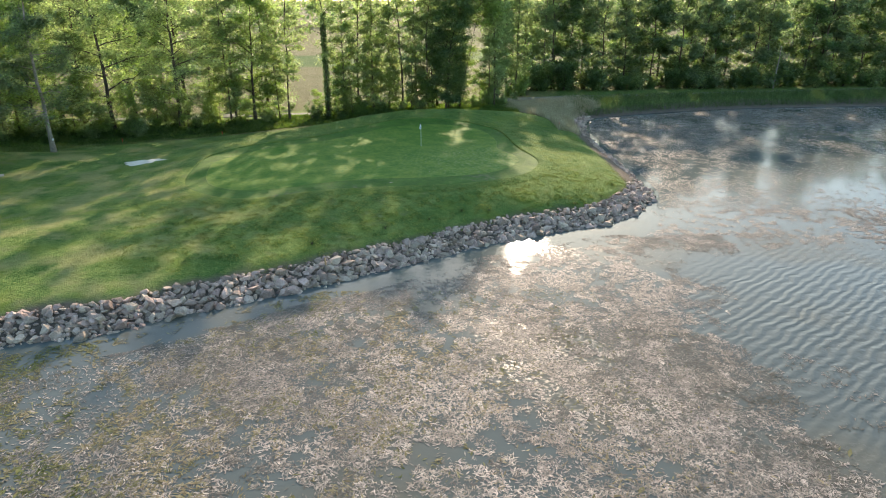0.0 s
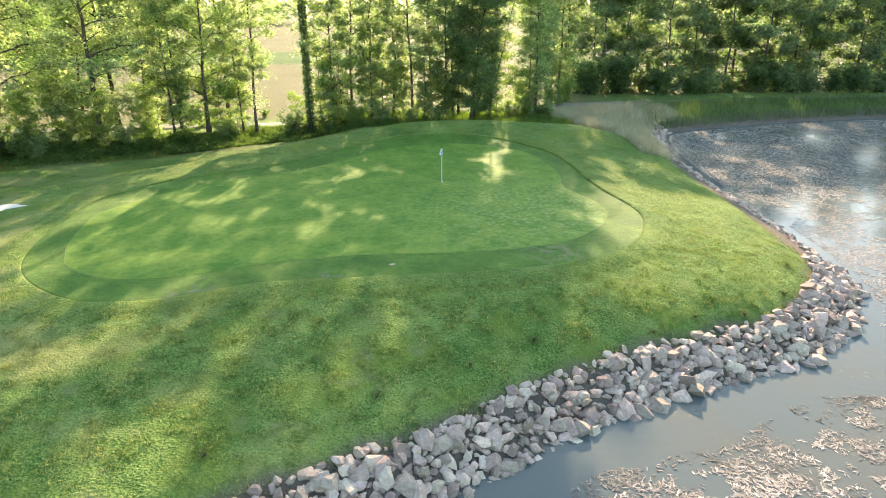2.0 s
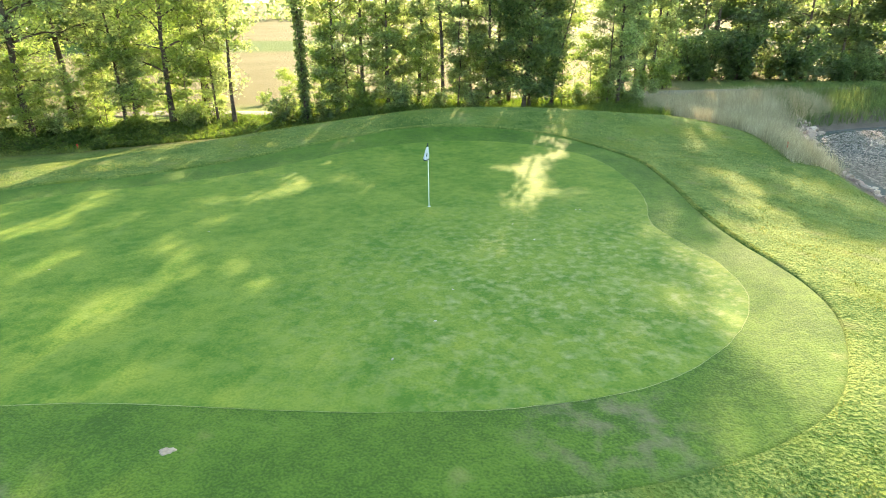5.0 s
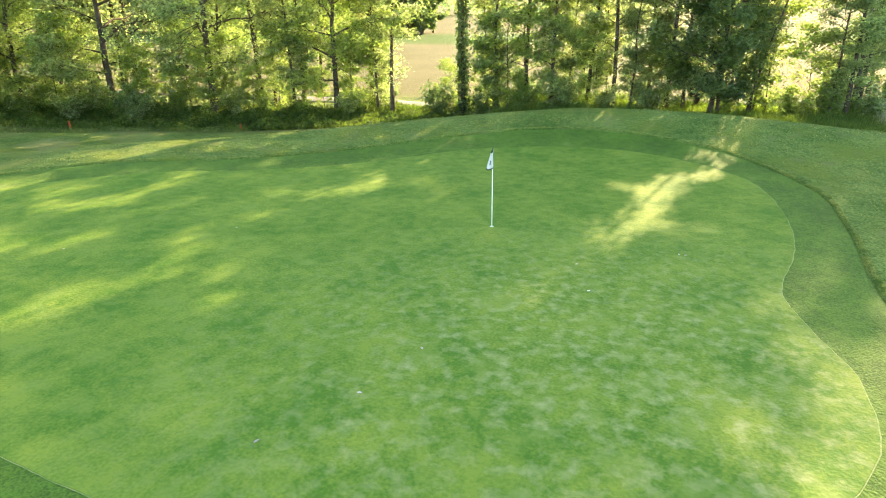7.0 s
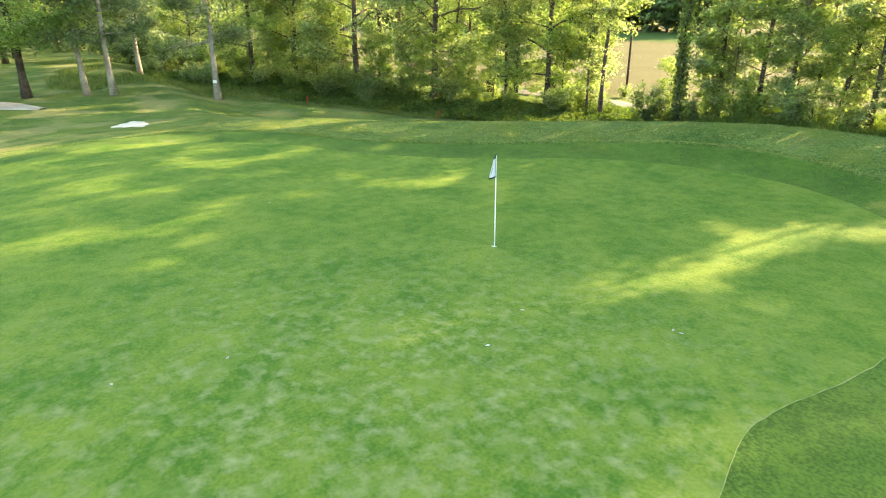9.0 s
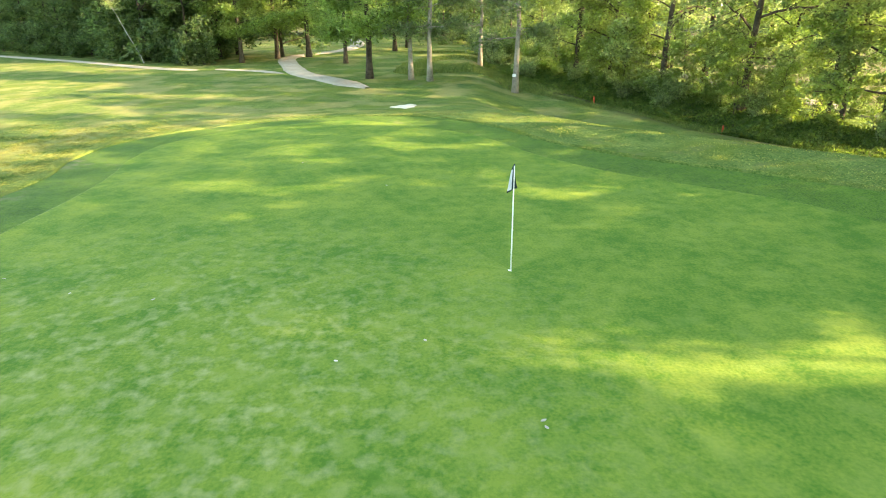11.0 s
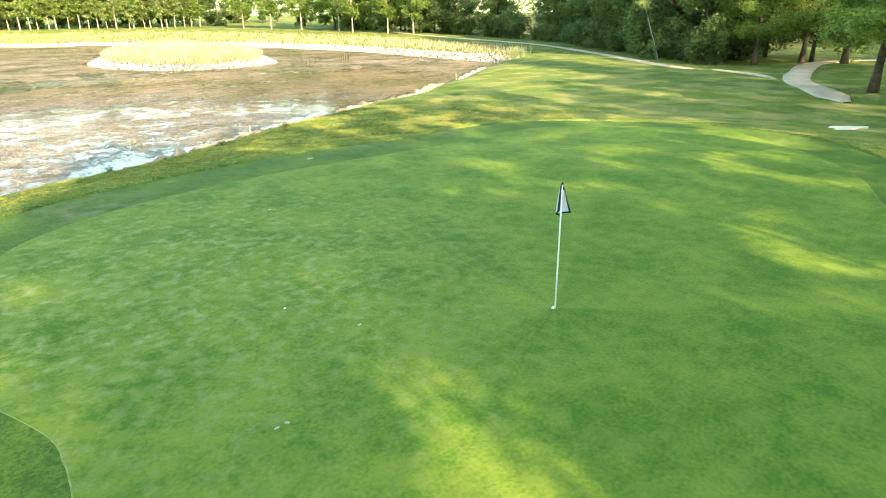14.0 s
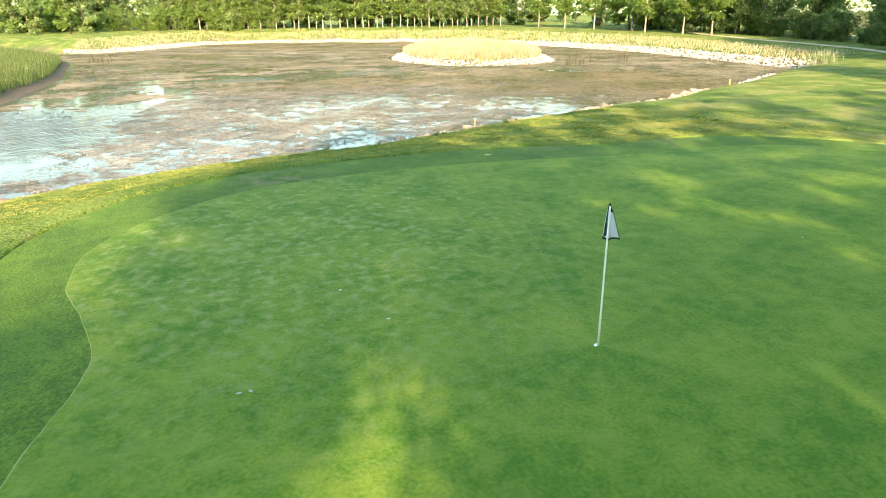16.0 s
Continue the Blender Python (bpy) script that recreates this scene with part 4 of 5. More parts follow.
# dark wood behind the cart path; its shade is put into the leaf colour
EDGE = open_spline([(-54.0, -27.6), (-58, -34.5), (-63, -42), (-70.5, -53), (-77, -66), (-81.5, -82), (-84, -100), (-84, -118)], 6)
for k in range(60):
    row, u = k % 3, random.random()
    p = EDGE[int(u * (len(EDGE) - 1))]
    off = 2 + row * 5.5 + random.uniform(-1.5, 1.5)
    plant(DARKS[2 * (k % 2)], p[0] - off * 0.88, p[1] + off * 0.42 + random.uniform(-2, 2), size=random.uniform(0.75, 1.15))
for k in range(34):
    p = EDGE[int((k + 0.5) / 34 * (len(EDGE) - 1))]
    plant(BUSHES[2], p[0] + random.uniform(-1.2, 1.0), p[1] + random.uniform(-1, 1), size=random.uniform(1.0, 1.9))
plant(tree("birch_tree", 131, 12, 5.5, 1.7, 18, 3000, 0.17, 0.055, material("birch_bark", (0.22, 0.21, 0.19), (0.5, 0.48, 0.45), 1.5, 9, 0.8, 0.3, 0.01), M_LEAF,
           "slim leaning birch with white bark at the wood's edge", group="woodland", lean=-0.5), -55.6, -33.6, 80, 0.9)
# sunlit trees round the far shore
HORNBEAM = tree("round_hornbeam", 171, 13, 0.3, 5.6, 60, 9000, 0.6, 0.25, M_BARK, M_LEAF_LIGHT, "dense rounded yellow-green tree clipped to the ground", "oak", "far trees", fine=False)
plant(HORNBEAM, 38.6, -203, 0, 1.0)
plant(HORNBEAM, 25.6, -206, 120, 1.08)
for x, y, s in [(-73.9, -111.4, 1.1), (-70.1, -143.6, 1.05), (-71, -121, 0.95), (-74, -132, 1.1), (-66, -152, 1.0), (-62, -160, 1.0), (-76, -105, 1.0)]:
    plant(ROWS[0], x, y, size=s)
for k in range(44):
    x = -66 + k * 4.6 + random.uniform(-2, 2)
    plant(FARS[2 if k % 2 else 0], x, -196 - 0.12 * x + random.uniform(-3, 3), size=random.uniform(0.7, 1.0))
for k in range(46):
    x = -58 + k * 2.15 + random.uniform(-0.7, 0.7)
    plant(ROWS[k % 2], x, -186 - 0.12 * x + random.uniform(-3, 3), size=random.uniform(0.75, 1.15))
for k in range(56):
    x = -96 + random.random() * 222
    plant(FARS[k % 3], x, -204 - random.random() * 22, size=random.uniform(0.8, 1.2))
for k in range(30):
    x = 8 + k * 4.2 + random.uniform(-1.5, 1.5)
    plant(BUSHES[0] if k % 3 else BUSHES[1], x, -183 - 0.1 * x + random.uniform(-3, 3), size=random.uniform(1.8, 3.6))
for k in range(14):
    plant(FARS[k % 2], 52 + k * 5 + random.uniform(-2, 2), -176 - k * 1.2 + random.uniform(-4, 4), size=random.uniform(0.7, 1.1))
for k in range(24):
    plant(FARS[k % 3], -78 - random.random() * 16, -112 - random.random() * 62, size=random.uniform(0.8, 1.1))
for k in range(40):
    plant(FARS[k % 3], -118 - random.random() * 20, -62 + k * 2.2 + random.uniform(-2, 2), size=random.uniform(0.9, 1.3))
def distant_woods():
    rng = np.random.RandomState(77)
    k = 34000
    az = rng.uniform(0, 6.283, k)
    r = 300 + rng.uniform(0, 34, k) + 18 * np.sin(az * 5)
    x, y = np.cos(az) * r, -45 + np.sin(az) * r
    top = 10 + 9 * value_noise(az * 60, az * 0 + 3.0, 1.0, 3)
    z = ground_z(x, y) + rng.rand(k) ** 0.8 * top
    v, f = leaf_sheet(np.stack([x, y, z], -1), 2.2, rng, corners=3)
    tagged(new("distant_woods", mesh_of("distant_woods", v, f, M_LEAF, False)), "far belt of woods closing the horizon", "woods", kind="stuff")


distant_woods()
# far wood past the meadow; from k = 100 on, added as dark backdrop
for k in range(118):
    x = -186 + k * 1.25 if k < 100 else 28 + (k - 100) * 5.4
    plant(FARS[2 if k % 4 else 0], x + random.uniform(-0.6, 0.6), 112 + 0.1 * x + 3.5 * (k % 3) + random.uniform(-1.5, 1.5), size=random.uniform(0.9, 1.3))


# ---- shore stones ----
def stone_meshes(count, mat, name="stone"):
    made = []
    for k in range(count):
        rng = np.random.RandomState(300 + k)
        bm = bmesh.new()
        p = rng.normal(size=(18, 3))
        p /= np.linalg.norm(p, axis=1, keepdims=True)
        p *= np.array([1.0, rng.uniform(0.55, 0.9), rng.uniform(0.4, 0.7)]) * rng.uniform(0.74, 1.1, (18, 1))
        for q in p:
            bm.verts.new(q)
        res = bmesh.ops.convex_hull(bm, input=bm.verts)
        loose = [v for v in bm.verts if not v.link_faces]
        bmesh.ops.delete(bm, geom=loose, context="VERTS")
        me = bpy.data.meshes.new(name)
        bm.to_mesh(me)
        bm.free()
        me.materials.append(mat)
        made.append(me)
    return made


def stone_arrays(meshes):
    out = []
    for me in meshes:
        v = np.array([q.co[:] for q in me.vertices])
        f = np.array([q.vertices[:] for q in me.polygons if len(q.vertices) == 3])
        out.append((v, f))
    return out


def turns(rng, n, tip=0.5):
    """Random turns: any way about the upright, a little tipped."""
    a, b, c = rng.uniform(0, 6.283, n), rng.normal(0, tip, n), rng.normal(0, tip, n)
    ca, sa, cb, sb, cc, sc = np.cos(a), np.sin(a), np.cos(b), np.sin(b), np.cos(c), np.sin(c)
    o, i = np.zeros(n), np.ones(n)
    rz = np.array([[ca, -sa, o], [sa, ca, o], [o, o, i]]).transpose(2, 0, 1)
    rx = np.array([[i, o, o], [o, cb, -sb], [o, sb, cb]]).transpose(2, 0, 1)
    ry = np.array([[cc, o, sc], [o, i, o], [-sc, o, cc]]).transpose(2, 0, 1)
    return rz @ rx @ ry


def stone_places(rng, line, width, spacing, size, lift):
    """Places, radii and turns of stones along a stretch of shore; the left-hand normal points inland."""
    seg = np.diff(line, axis=0)
    run = np.concatenate([[0], np.cumsum(np.hypot(*seg.T))])
    places = []
    for layer, (gap, big) in enumerate(((spacing, 1.0), (spacing * 1.5, 1.35))):
        s, w = np.meshgrid(np.arange(0, run[-1], gap), np.arange(-0.12, width, gap), indexing="ij")
        s, w = s.ravel() + rng.uniform(-0.45, 0.45, s.size) * gap, w.ravel() + rng.uniform(-0.45, 0.45, w.size) * gap
        keep = rng.rand(len(s)) > (0.04 if layer == 0 else 0.25)
        s, w = s[keep], w[keep]
        x, y = np.interp(s, run, line[:, 0]), np.interp(s, run, line[:, 1])
        i = np.clip(np.searchsorted(run, s) - 1, 0, len(seg) - 1)
        n = np.stack([-seg[i, 1], seg[i, 0]], -1) / np.hypot(*seg[i].T)[:, None]
        x, y = x + n[:, 0] * w, y + n[:, 1] * w
        r = size * big * np.exp(rng.normal(0, 0.36, len(s)))
        r = np.clip(r, size * 0.4, size * 2.4)
        places.append(np.stack([x, y, ground_z(x, y) + lift * (1 + layer) * r / size, r], -1))
    p = np.vstack(places)
    return p, turns(rng, len(p))


def joined_stones(name, places, rot, shapes, mat):
    verts, faces, n = [], [], 0
    for k, (p, m) in enumerate(zip(places, rot)):
        v, f = shapes[k % len(shapes)]
        verts.append(v @ m.T * p[3] + p[:3])
        faces.append(f + n)
        n += len(v)
    return mesh_of(name, np.vstack(verts), np.vstack(faces), mat, False)


STONES = stone_meshes(20, M_STONE)
SHAPES = stone_arrays(STONES)


def near_shore():
    line = SHORE_LINE
    i0 = np.argmin(np.hypot(line[:, 0] + 26, line[:, 1] + 37))
    i1 = np.argmin(np.hypot(line[:, 0] - 22, line[:, 1] - 22.8))
    rng = np.random.RandomState(12)
    stretch = line[i0:i1 + 1]
    p, rot = stone_places(rng, stretch, 1.85, 0.265, 0.21, 0.015)
    east = (p[:, 1] > -9.0) & (p[:, 1] < 16)
    p[east, 3] *= 0.62
    keep = ~east | (land_distance(p[:, 0], p[:, 1]) < 0.75)
    p, rot = p[keep], rot[keep]
    home = thing("rock_revetment", "bank of broken grey and pinkish rocks along the pond edge", "rocks")
    nearest = np.nonzero((p[:, 0] > -9.5) & (p[:, 0] < 3.2) & (p[:, 1] < -15))[0]
    nearest = nearest[np.argsort(-p[nearest, 3])][:300]
    rest = np.setdiff1d(np.arange(len(p)), nearest)
    tagged(part("rubble", joined_stones("rubble", p[rest], rot[rest], SHAPES, M_STONE), home), kind="stuff")
    for k in nearest:
        ob = part("stone", STONES[k % 20], home)
        ob.matrix_basis = Matrix.LocRotScale(Vector(p[k, :3]), Matrix(rot[k].tolist()).to_quaternion(), Vector((p[k, 3],) * 3))


def pale_shore():
    shapes = stone_arrays(stone_meshes(8, M_STONE_PALE))
    line = SHORE_LINE
    a, b = np.argmin(np.hypot(line[:, 0] - 46.6, line[:, 1] + 133.5)), len(line)
    for stretch, width, label in ((np.vstack([line[a:b], line[:2]]), 2.0, "band of pale stones along the far shore"), (line[9:16], 0.9, "pale stones at a bend of the grassy bank")):
        rng = np.random.RandomState(len(stretch))
        p, rot = stone_places(rng, stretch, width, 0.32 if width > 1.5 else 0.26, 0.14, 0.03)
        home = thing("pale_stone_bank", label, "rocks")
        tagged(part("rubble", joined_stones("rubble", p, rot, shapes, M_STONE_PALE), home), kind="stuff")
    rng = np.random.RandomState(3)
    ring = np.vstack([ISLAND_LINE, ISLAND_LINE[:1]])
    area = np.sum(ring[:-1, 0] * ring[1:, 1] - ring[1:, 0] * ring[:-1, 1])
    p, rot = stone_places(rng, ring if area > 0 else ring[::-1], 1.3, 0.34, 0.15, 0.03)
    home = thing("island_stone_rim", "rim of pale stones round the grassy island", "rocks")
    tagged(part("rubble", joined_stones("rubble", p, rot, shapes, M_STONE_PALE), home), kind="stuff")


near_shore()
pale_shore()


# ---- grasses and pond plants ----
def blades(name, x, y, z, tall, wide, mat, label, rng, lean=0.35, category="grass"):
    """One three-cornered blade at every place, as one object."""
    k = len(x)
    az, h = rng.uniform(0, 6.283, k), tall * rng.uniform(0.45, 1.25, k)
    w = wide * rng.uniform(0.7, 1.3, k)
    base = np.stack([x, y, z - 0.01], -1)
    side = np.stack([np.cos(az), np.sin(az), 0 * az], -1) * w[:, None] / 2
    tip = base + np.stack([rng.normal(0, lean, k) * h, rng.normal(0, lean, k) * h, h], -1)
    v = np.stack([base - side, base + side, tip], 1).reshape(-1, 3)
    ob = new(name, mesh_of(name, v, np.arange(3 * k).reshape(-1, 3), mat, False))
    return tagged(ob, label, category, kind="stuff")


def scatter(rng, n, box, keep):
    """Places in a box of the plan that pass a test."""
    x, y = rng.uniform(box[0], box[1], n), rng.uniform(box[2], box[3], n)
    ok = keep(x, y)
    return x[ok], y[ok]


def within(poly):
    line = np.array(poly, float)
    return lambda x, y: inside(x, y, line)


def build_grass():
    rng = np.random.RandomState(21)
    keep = lambda x, y: (signed(x, y, FRINGE_LINE) > 0.02) & (land_distance(x, y) > 1.5) & (rng.rand(len(x)) < 1 - ease(signed(x, y, FRINGE_LINE), 7, 14)) & (rng.rand(len(x)) > ease(-x, 13, 22)) & (rng.rand(len(x)) < 0.3 + 0.7 * ease(-y, 6, 11))
    x, y = scatter(rng, 1150000, (-24, 17, -27, 17), keep)
    tuft = 0.024 + (0.10 + 0.09 * ease(-y, 12, 15)) * np.clip(value_noise(x, y, 2.4, 3) - 0.42, 0, 1) * ease(signed(x, y, FRINGE_LINE), 0.2, 1.8)
    blades("rough_grass", x, y, turf_z(x, y), tuft, 0.034, M_ROUGHBLADE, "short rough grass round the putting green", rng, 0.65)
    line = FRINGE_LINE
    k = rng.randint(0, len(line), 42000)
    u = rng.rand(42000)[:, None]
    p = line[k] * (1 - u) + np.roll(line, -1, 0)[k] * u
    out = (p - (-4.5, -2.5)) / np.linalg.norm(p - (-4.5, -2.5), axis=1, keepdims=True)
    p = (p + out * rng.uniform(0.0, 0.14, (42000, 1)))[p[:, 1] > -3.0 - 2.0 * rng.rand(42000)]
    blades("grass_edge", p[:, 0], p[:, 1], turf_z(p[:, 0], p[:, 1]), 0.04, 0.014, M_ROUGHBLADE, "longer grass edge round the collar", rng, 0.35)
    x, y = scatter(rng, 100000, (9, 24, 6, 32), lambda x, y: within([(10.5, 22.5), (12.6, 19), (14.2, 13), (14.6, 8.5), (17.2, 9), (18, 17), (21, 23.5), (24, 26), (22, 31), (12, 28.5)])(x, y) & (land_distance(x, y) > 0.9))
    blades("dry_grass", x, y, ground_z(x, y), 0.85, 0.018, M_STRAW, "tall straw-coloured dry grass by the pond corner", rng, 0.25)
    x, y = scatter(rng, 90000, (20, 100, 22, 40), lambda x, y: (land_distance(x, y) > 0.5) & (y < 32.5 + (x - 14) * 0.125) & (x > 20))
    blades("bank_grass", x, y, ground_z(x, y), 0.7, 0.04, M_REEDY, "tall green grass on the far bank", rng, 0.25)
    dist = lambda x, y: line_distance(x, y, DITCH_LINE, False)[0]
    side = lambda x, y: y - np.interp(x, DITCH_LINE[:, 0], DITCH_LINE[:, 1])
    in_ditch = lambda x, y: (dist(x, y) < np.where(side(x, y) > 0, 4.4, 1.8 + 0.8 * value_noise(x, y, 0.4, 2)))
    x, y = scatter(rng, 140000, (-60, -6, 1, 28), lambda x, y: in_ditch(x, y) & (value_noise(x, y, 0.5, 3) > 0.42))
    blades("ditch_weeds", x, y, ground_z(x, y), 0.5, 0.05, M_WEED, "tangled dark weeds in the ditch below the trees", rng, 0.4, "weeds")
    x, y = scatter(rng, 420000, (-60, -6, 1, 28), in_ditch)
    z = ground_z(x, y) + rng.rand(len(x)) ** 0.7 * (0.12 + 1.5 * np.clip(value_noise(x, y, 0.55, 4) - 0.25, 0, 1) ** 1.2)
    v, f = leaf_sheet(np.stack([x, y, z], -1), 0.13, rng, corners=3)
    tagged(new("ditch_plants", mesh_of("ditch_plants", v, f, M_WEED, False)), "low leafy plants covering the shaded ditch banks", "weeds", kind="stuff")
    lip = open_spline([(-46, 1.6), (-40, 3.8), (-35.5, 5.2), (-33, 6.4), (-30, 8.2), (-28.5, 9.4), (-26.5, 10.5), (-24, 11.2), (-21.5, 11.9)], 8)
    x, y = scatter(rng, 80000, (-47, -20, 0, 14), lambda x, y: line_distance(x, y, lip, False)[0] < 0.35 + 0.6 * value_noise(x, y, 0.5, 3))
    blades("lip_grass", x, y, ground_z(x, y), 0.26, 0.02, M_TALL, "pale uncut grass along the ditch edge", rng, 0.4)
    x, y = scatter(rng, 50000, (-14, 12, 18.5, 27), lambda x, y: y > 19.5)
    blades("belt_weeds", x, y, ground_z(x, y), 0.6, 0.05, M_WEED, "shaded weeds at the foot of the tree belt", rng, 0.4, "weeds")
    x, y = scatter(rng, 60000, (-70, -27, -14, 8), lambda x, y: (value_noise(x, y, 0.15, 2) > 0.5) & (line_distance(x, y, open_spline(CART_PATH), False)[0] > 1.6) & (line_distance(x, y, open_spline(SIDE_PATH), False)[0] > 1.6) & (y > -6.5) & (x < -36))
    blades("long_grass", x, y, ground_z(x, y), 0.3, 0.04, M_TALL, "uncut grass under the path trees", rng, 0.4)
    x, y = scatter(rng, 120000, (26, 75, -118, -40), lambda x, y: (land_distance(x, y) > 1.0) & (land_distance(x, y) < 26))
    blades("peninsula_grass", x, y, ground_z(x, y), 0.95, 0.07, M_REEDY, "tall green grass on the low peninsula", rng, 0.22)
    x, y = scatter(rng, 60000, (-36, -11, -109, -74), lambda x, y: (signed(x, y, ISLAND_LINE) < -1.5))
    blades("island_grass", x, y, ground_z(x, y), 1.0, 0.07, M_STRAW, "sunlit yellow grass covering the island", rng, 0.22)
    x, y = scatter(rng, 150000, (-66, 70, -186, -56), lambda x, y: (signed(x, y, SHORE_LINE) > 1.8) & (signed(x, y, SHORE_LINE) < 9.0) & (x < 46) & (y < -58))
    blades("shore_grass", x, y, ground_z(x, y), 0.6, 0.08, M_STRAW, "band of long yellow grass along the far shore", rng, 0.25)


def build_pondweed():
    rng = np.random.RandomState(33)
    wet = lambda x, y: land_distance(x, y) < -0.7
    cover = lambda x, y: 0.66 * value_noise(x, y, 0.07, 3) + 0.34 * value_noise(x + 40, y, 0.5, 4) + 0.5 * (value_noise(x, y + 9, 2.1, 3) - 0.5)
    lee = lambda x, y: 0.3 * ease(x + 1.5 * (value_noise(x, y, 0.3, 2) - 0.5) * 4, 12.5, 16.5) * ease(-y, 20, 24) - 0.15 * np.exp(-((x - 8.5) ** 2 + (y + 37) ** 2) / 120) - 0.13 * np.exp(-((x - 10) ** 2 / 60 + (y + 24 - 0.4 * (x - 10)) ** 2 / 14))
    x, y = scatter(rng, 700000, (-32, 34, -58, -14), lambda x, y: (cover(x, y) - lee(x, y) + rng.normal(0, 0.03, len(x)) > 0.498) & (rng.rand(len(x)) < ease(y + 6 * value_noise(x, y, 0.15, 3), -56, -46) * ease(x + 6 * value_noise(x, y + 7, 0.15, 3), -14, 4)) & (land_distance(x, y) < -1.2 - 2.6 * value_noise(x, y, 0.2, 3)))
    x2, y2 = scatter(rng, 400000, (17, 70, -20, 31), lambda x, y: (cover(x, y) + rng.normal(0, 0.04, len(x)) > 0.425) & wet(x, y) & (rng.rand(len(x)) < ease(y + 8 * value_noise(x, y, 0.12, 3), -17, -6) * ease(-x + 8 * value_noise(x, y, 0.12, 3), -68, -56)))
    x3, y3 = scatter(rng, 240000, (-56, 40, -172, -40), lambda x, y: (cover(x * 0.6, y * 0.6) + rng.normal(0, 0.05, len(x)) > 0.45) & wet(x, y) & (rng.rand(len(x)) < np.maximum(ease(-y + 8 * value_noise(x, y, 0.12, 3), 40, 60), ease(-x + 8 * value_noise(x, y, 0.12, 3), 22, 34))))
    x4, y4 = scatter(rng, 270000, (-40, 12, -62, -27), lambda x, y: (cover(x + 13, y * 0.8) + rng.normal(0, 0.05, len(x)) > 0.43) & wet(x, y) & (rng.rand(len(x)) < ease(-x + 8 * value_noise(x, y, 0.12, 3), -8, 10) * ease(x, -40, -30)))
    fine = lambda x, y: 0.5 * value_noise(x * 0.8 + 17, y, 0.16, 3) + 0.5 * value_noise(x, y - 31, 1.1, 4)
    x5, y5 = scatter(rng, 420000, (-26, 20, -54, -19), lambda x, y: (fine(x, y) - 0.6 * np.maximum(lee(x, y), 0) + rng.normal(0, 0.05, len(x)) > 0.495) & (land_distance(x, y) < -1.0 - 2.0 * value_noise(x, y, 0.25, 3)))
    for name, x, y, size, mat, label in (("pondweed", x5, y5, 0.085, M_GREYWEED, "grey-brown weed stippling the open water off the bank"),
                                    ("pondweed", x4, y4, 0.115, M_MAT, "dark brown weed floating off the near bank"),
                                    ("pondweed", x, y, 0.09, M_PONDWEED, "floating pale pondweed leaves in drifting mats"),
                                    ("pondweed", x2, y2, 0.085, M_PONDWEED, "floating weed scattered over the sheltered pond corner"),
                                    ("pondweed", x3, y3, 0.2, M_MAT, "brown weed mats spread over open pond")):
        k = len(x)
        pts = np.stack([x, y, np.full(k, WATER + 0.012) + rng.uniform(0, 0.012, k)], -1)
        a = rng.uniform(0, 6.283, k)
        s = size * rng.uniform(0.5, 1.4, k)
        d1 = np.stack([np.cos(a), np.sin(a), rng.normal(0, 0.10, k)], -1) * s[:, None]
        d2 = np.stack([-np.sin(a), np.cos(a), rng.normal(0, 0.10, k)], -1) * (s * rng.uniform(0.13, 0.32, k))[:, None]
        v = np.stack([pts - d1, pts + d2, pts + d1, pts - d2], 1).reshape(-1, 3)
        tagged(new(name, mesh_of(name, v, np.arange(4 * k).reshape(-1, 4), mat, False)), label, "pond plants", kind="stuff")


def weed_carpet():
    """Ragged carpets of weed lying on the far water, with open leads between them."""
    gx, gy = np.arange(-57, 62, 0.55), np.arange(-172, -38, 0.55)
    a, b = np.meshgrid(gx, gy, indexing="ij")
    rng = np.random.RandomState(44)
    x, y = a + rng.uniform(-0.2, 0.2, a.shape), b + rng.uniform(-0.2, 0.2, a.shape)
    v = np.stack([x, y, np.full(a.shape, WATER + 0.007) + rng.uniform(0, 0.006, a.shape)], -1).reshape(-1, 3)
    f = grid_faces(*a.shape)
    m = v[f].mean(1)
    mx, my = m[:, 0], m[:, 1]
    field = 0.5 * value_noise(mx * 0.7, my, 0.07, 3) + 0.5 * value_noise(mx + 60, my, 0.35, 4) + 0.10 * (rng.rand(len(mx)) - 0.5)
    open_lead = 0.07 * np.exp(-(((mx - 6) / 22) ** 2 + ((my + 44) / 11) ** 2))
    ok = (field - open_lead > 0.495 - 0.08 * ease(-my, 58, 90)) & (land_distance(mx, my) < -0.8) & (np.maximum(ease(-my + 8 * value_noise(mx, my, 0.12, 3), 46, 51), ease(-mx + 8 * value_noise(mx, my, 0.12, 3), 20, 32)) > 0.5)
    tagged(new("weed_carpet", mesh_of("weed_carpet", v, f[ok], M_CARPET, False)), "brown weed carpet floating over the open pond", "pond plants", kind="stuff")


build_grass()
build_pondweed()
weed_carpet()


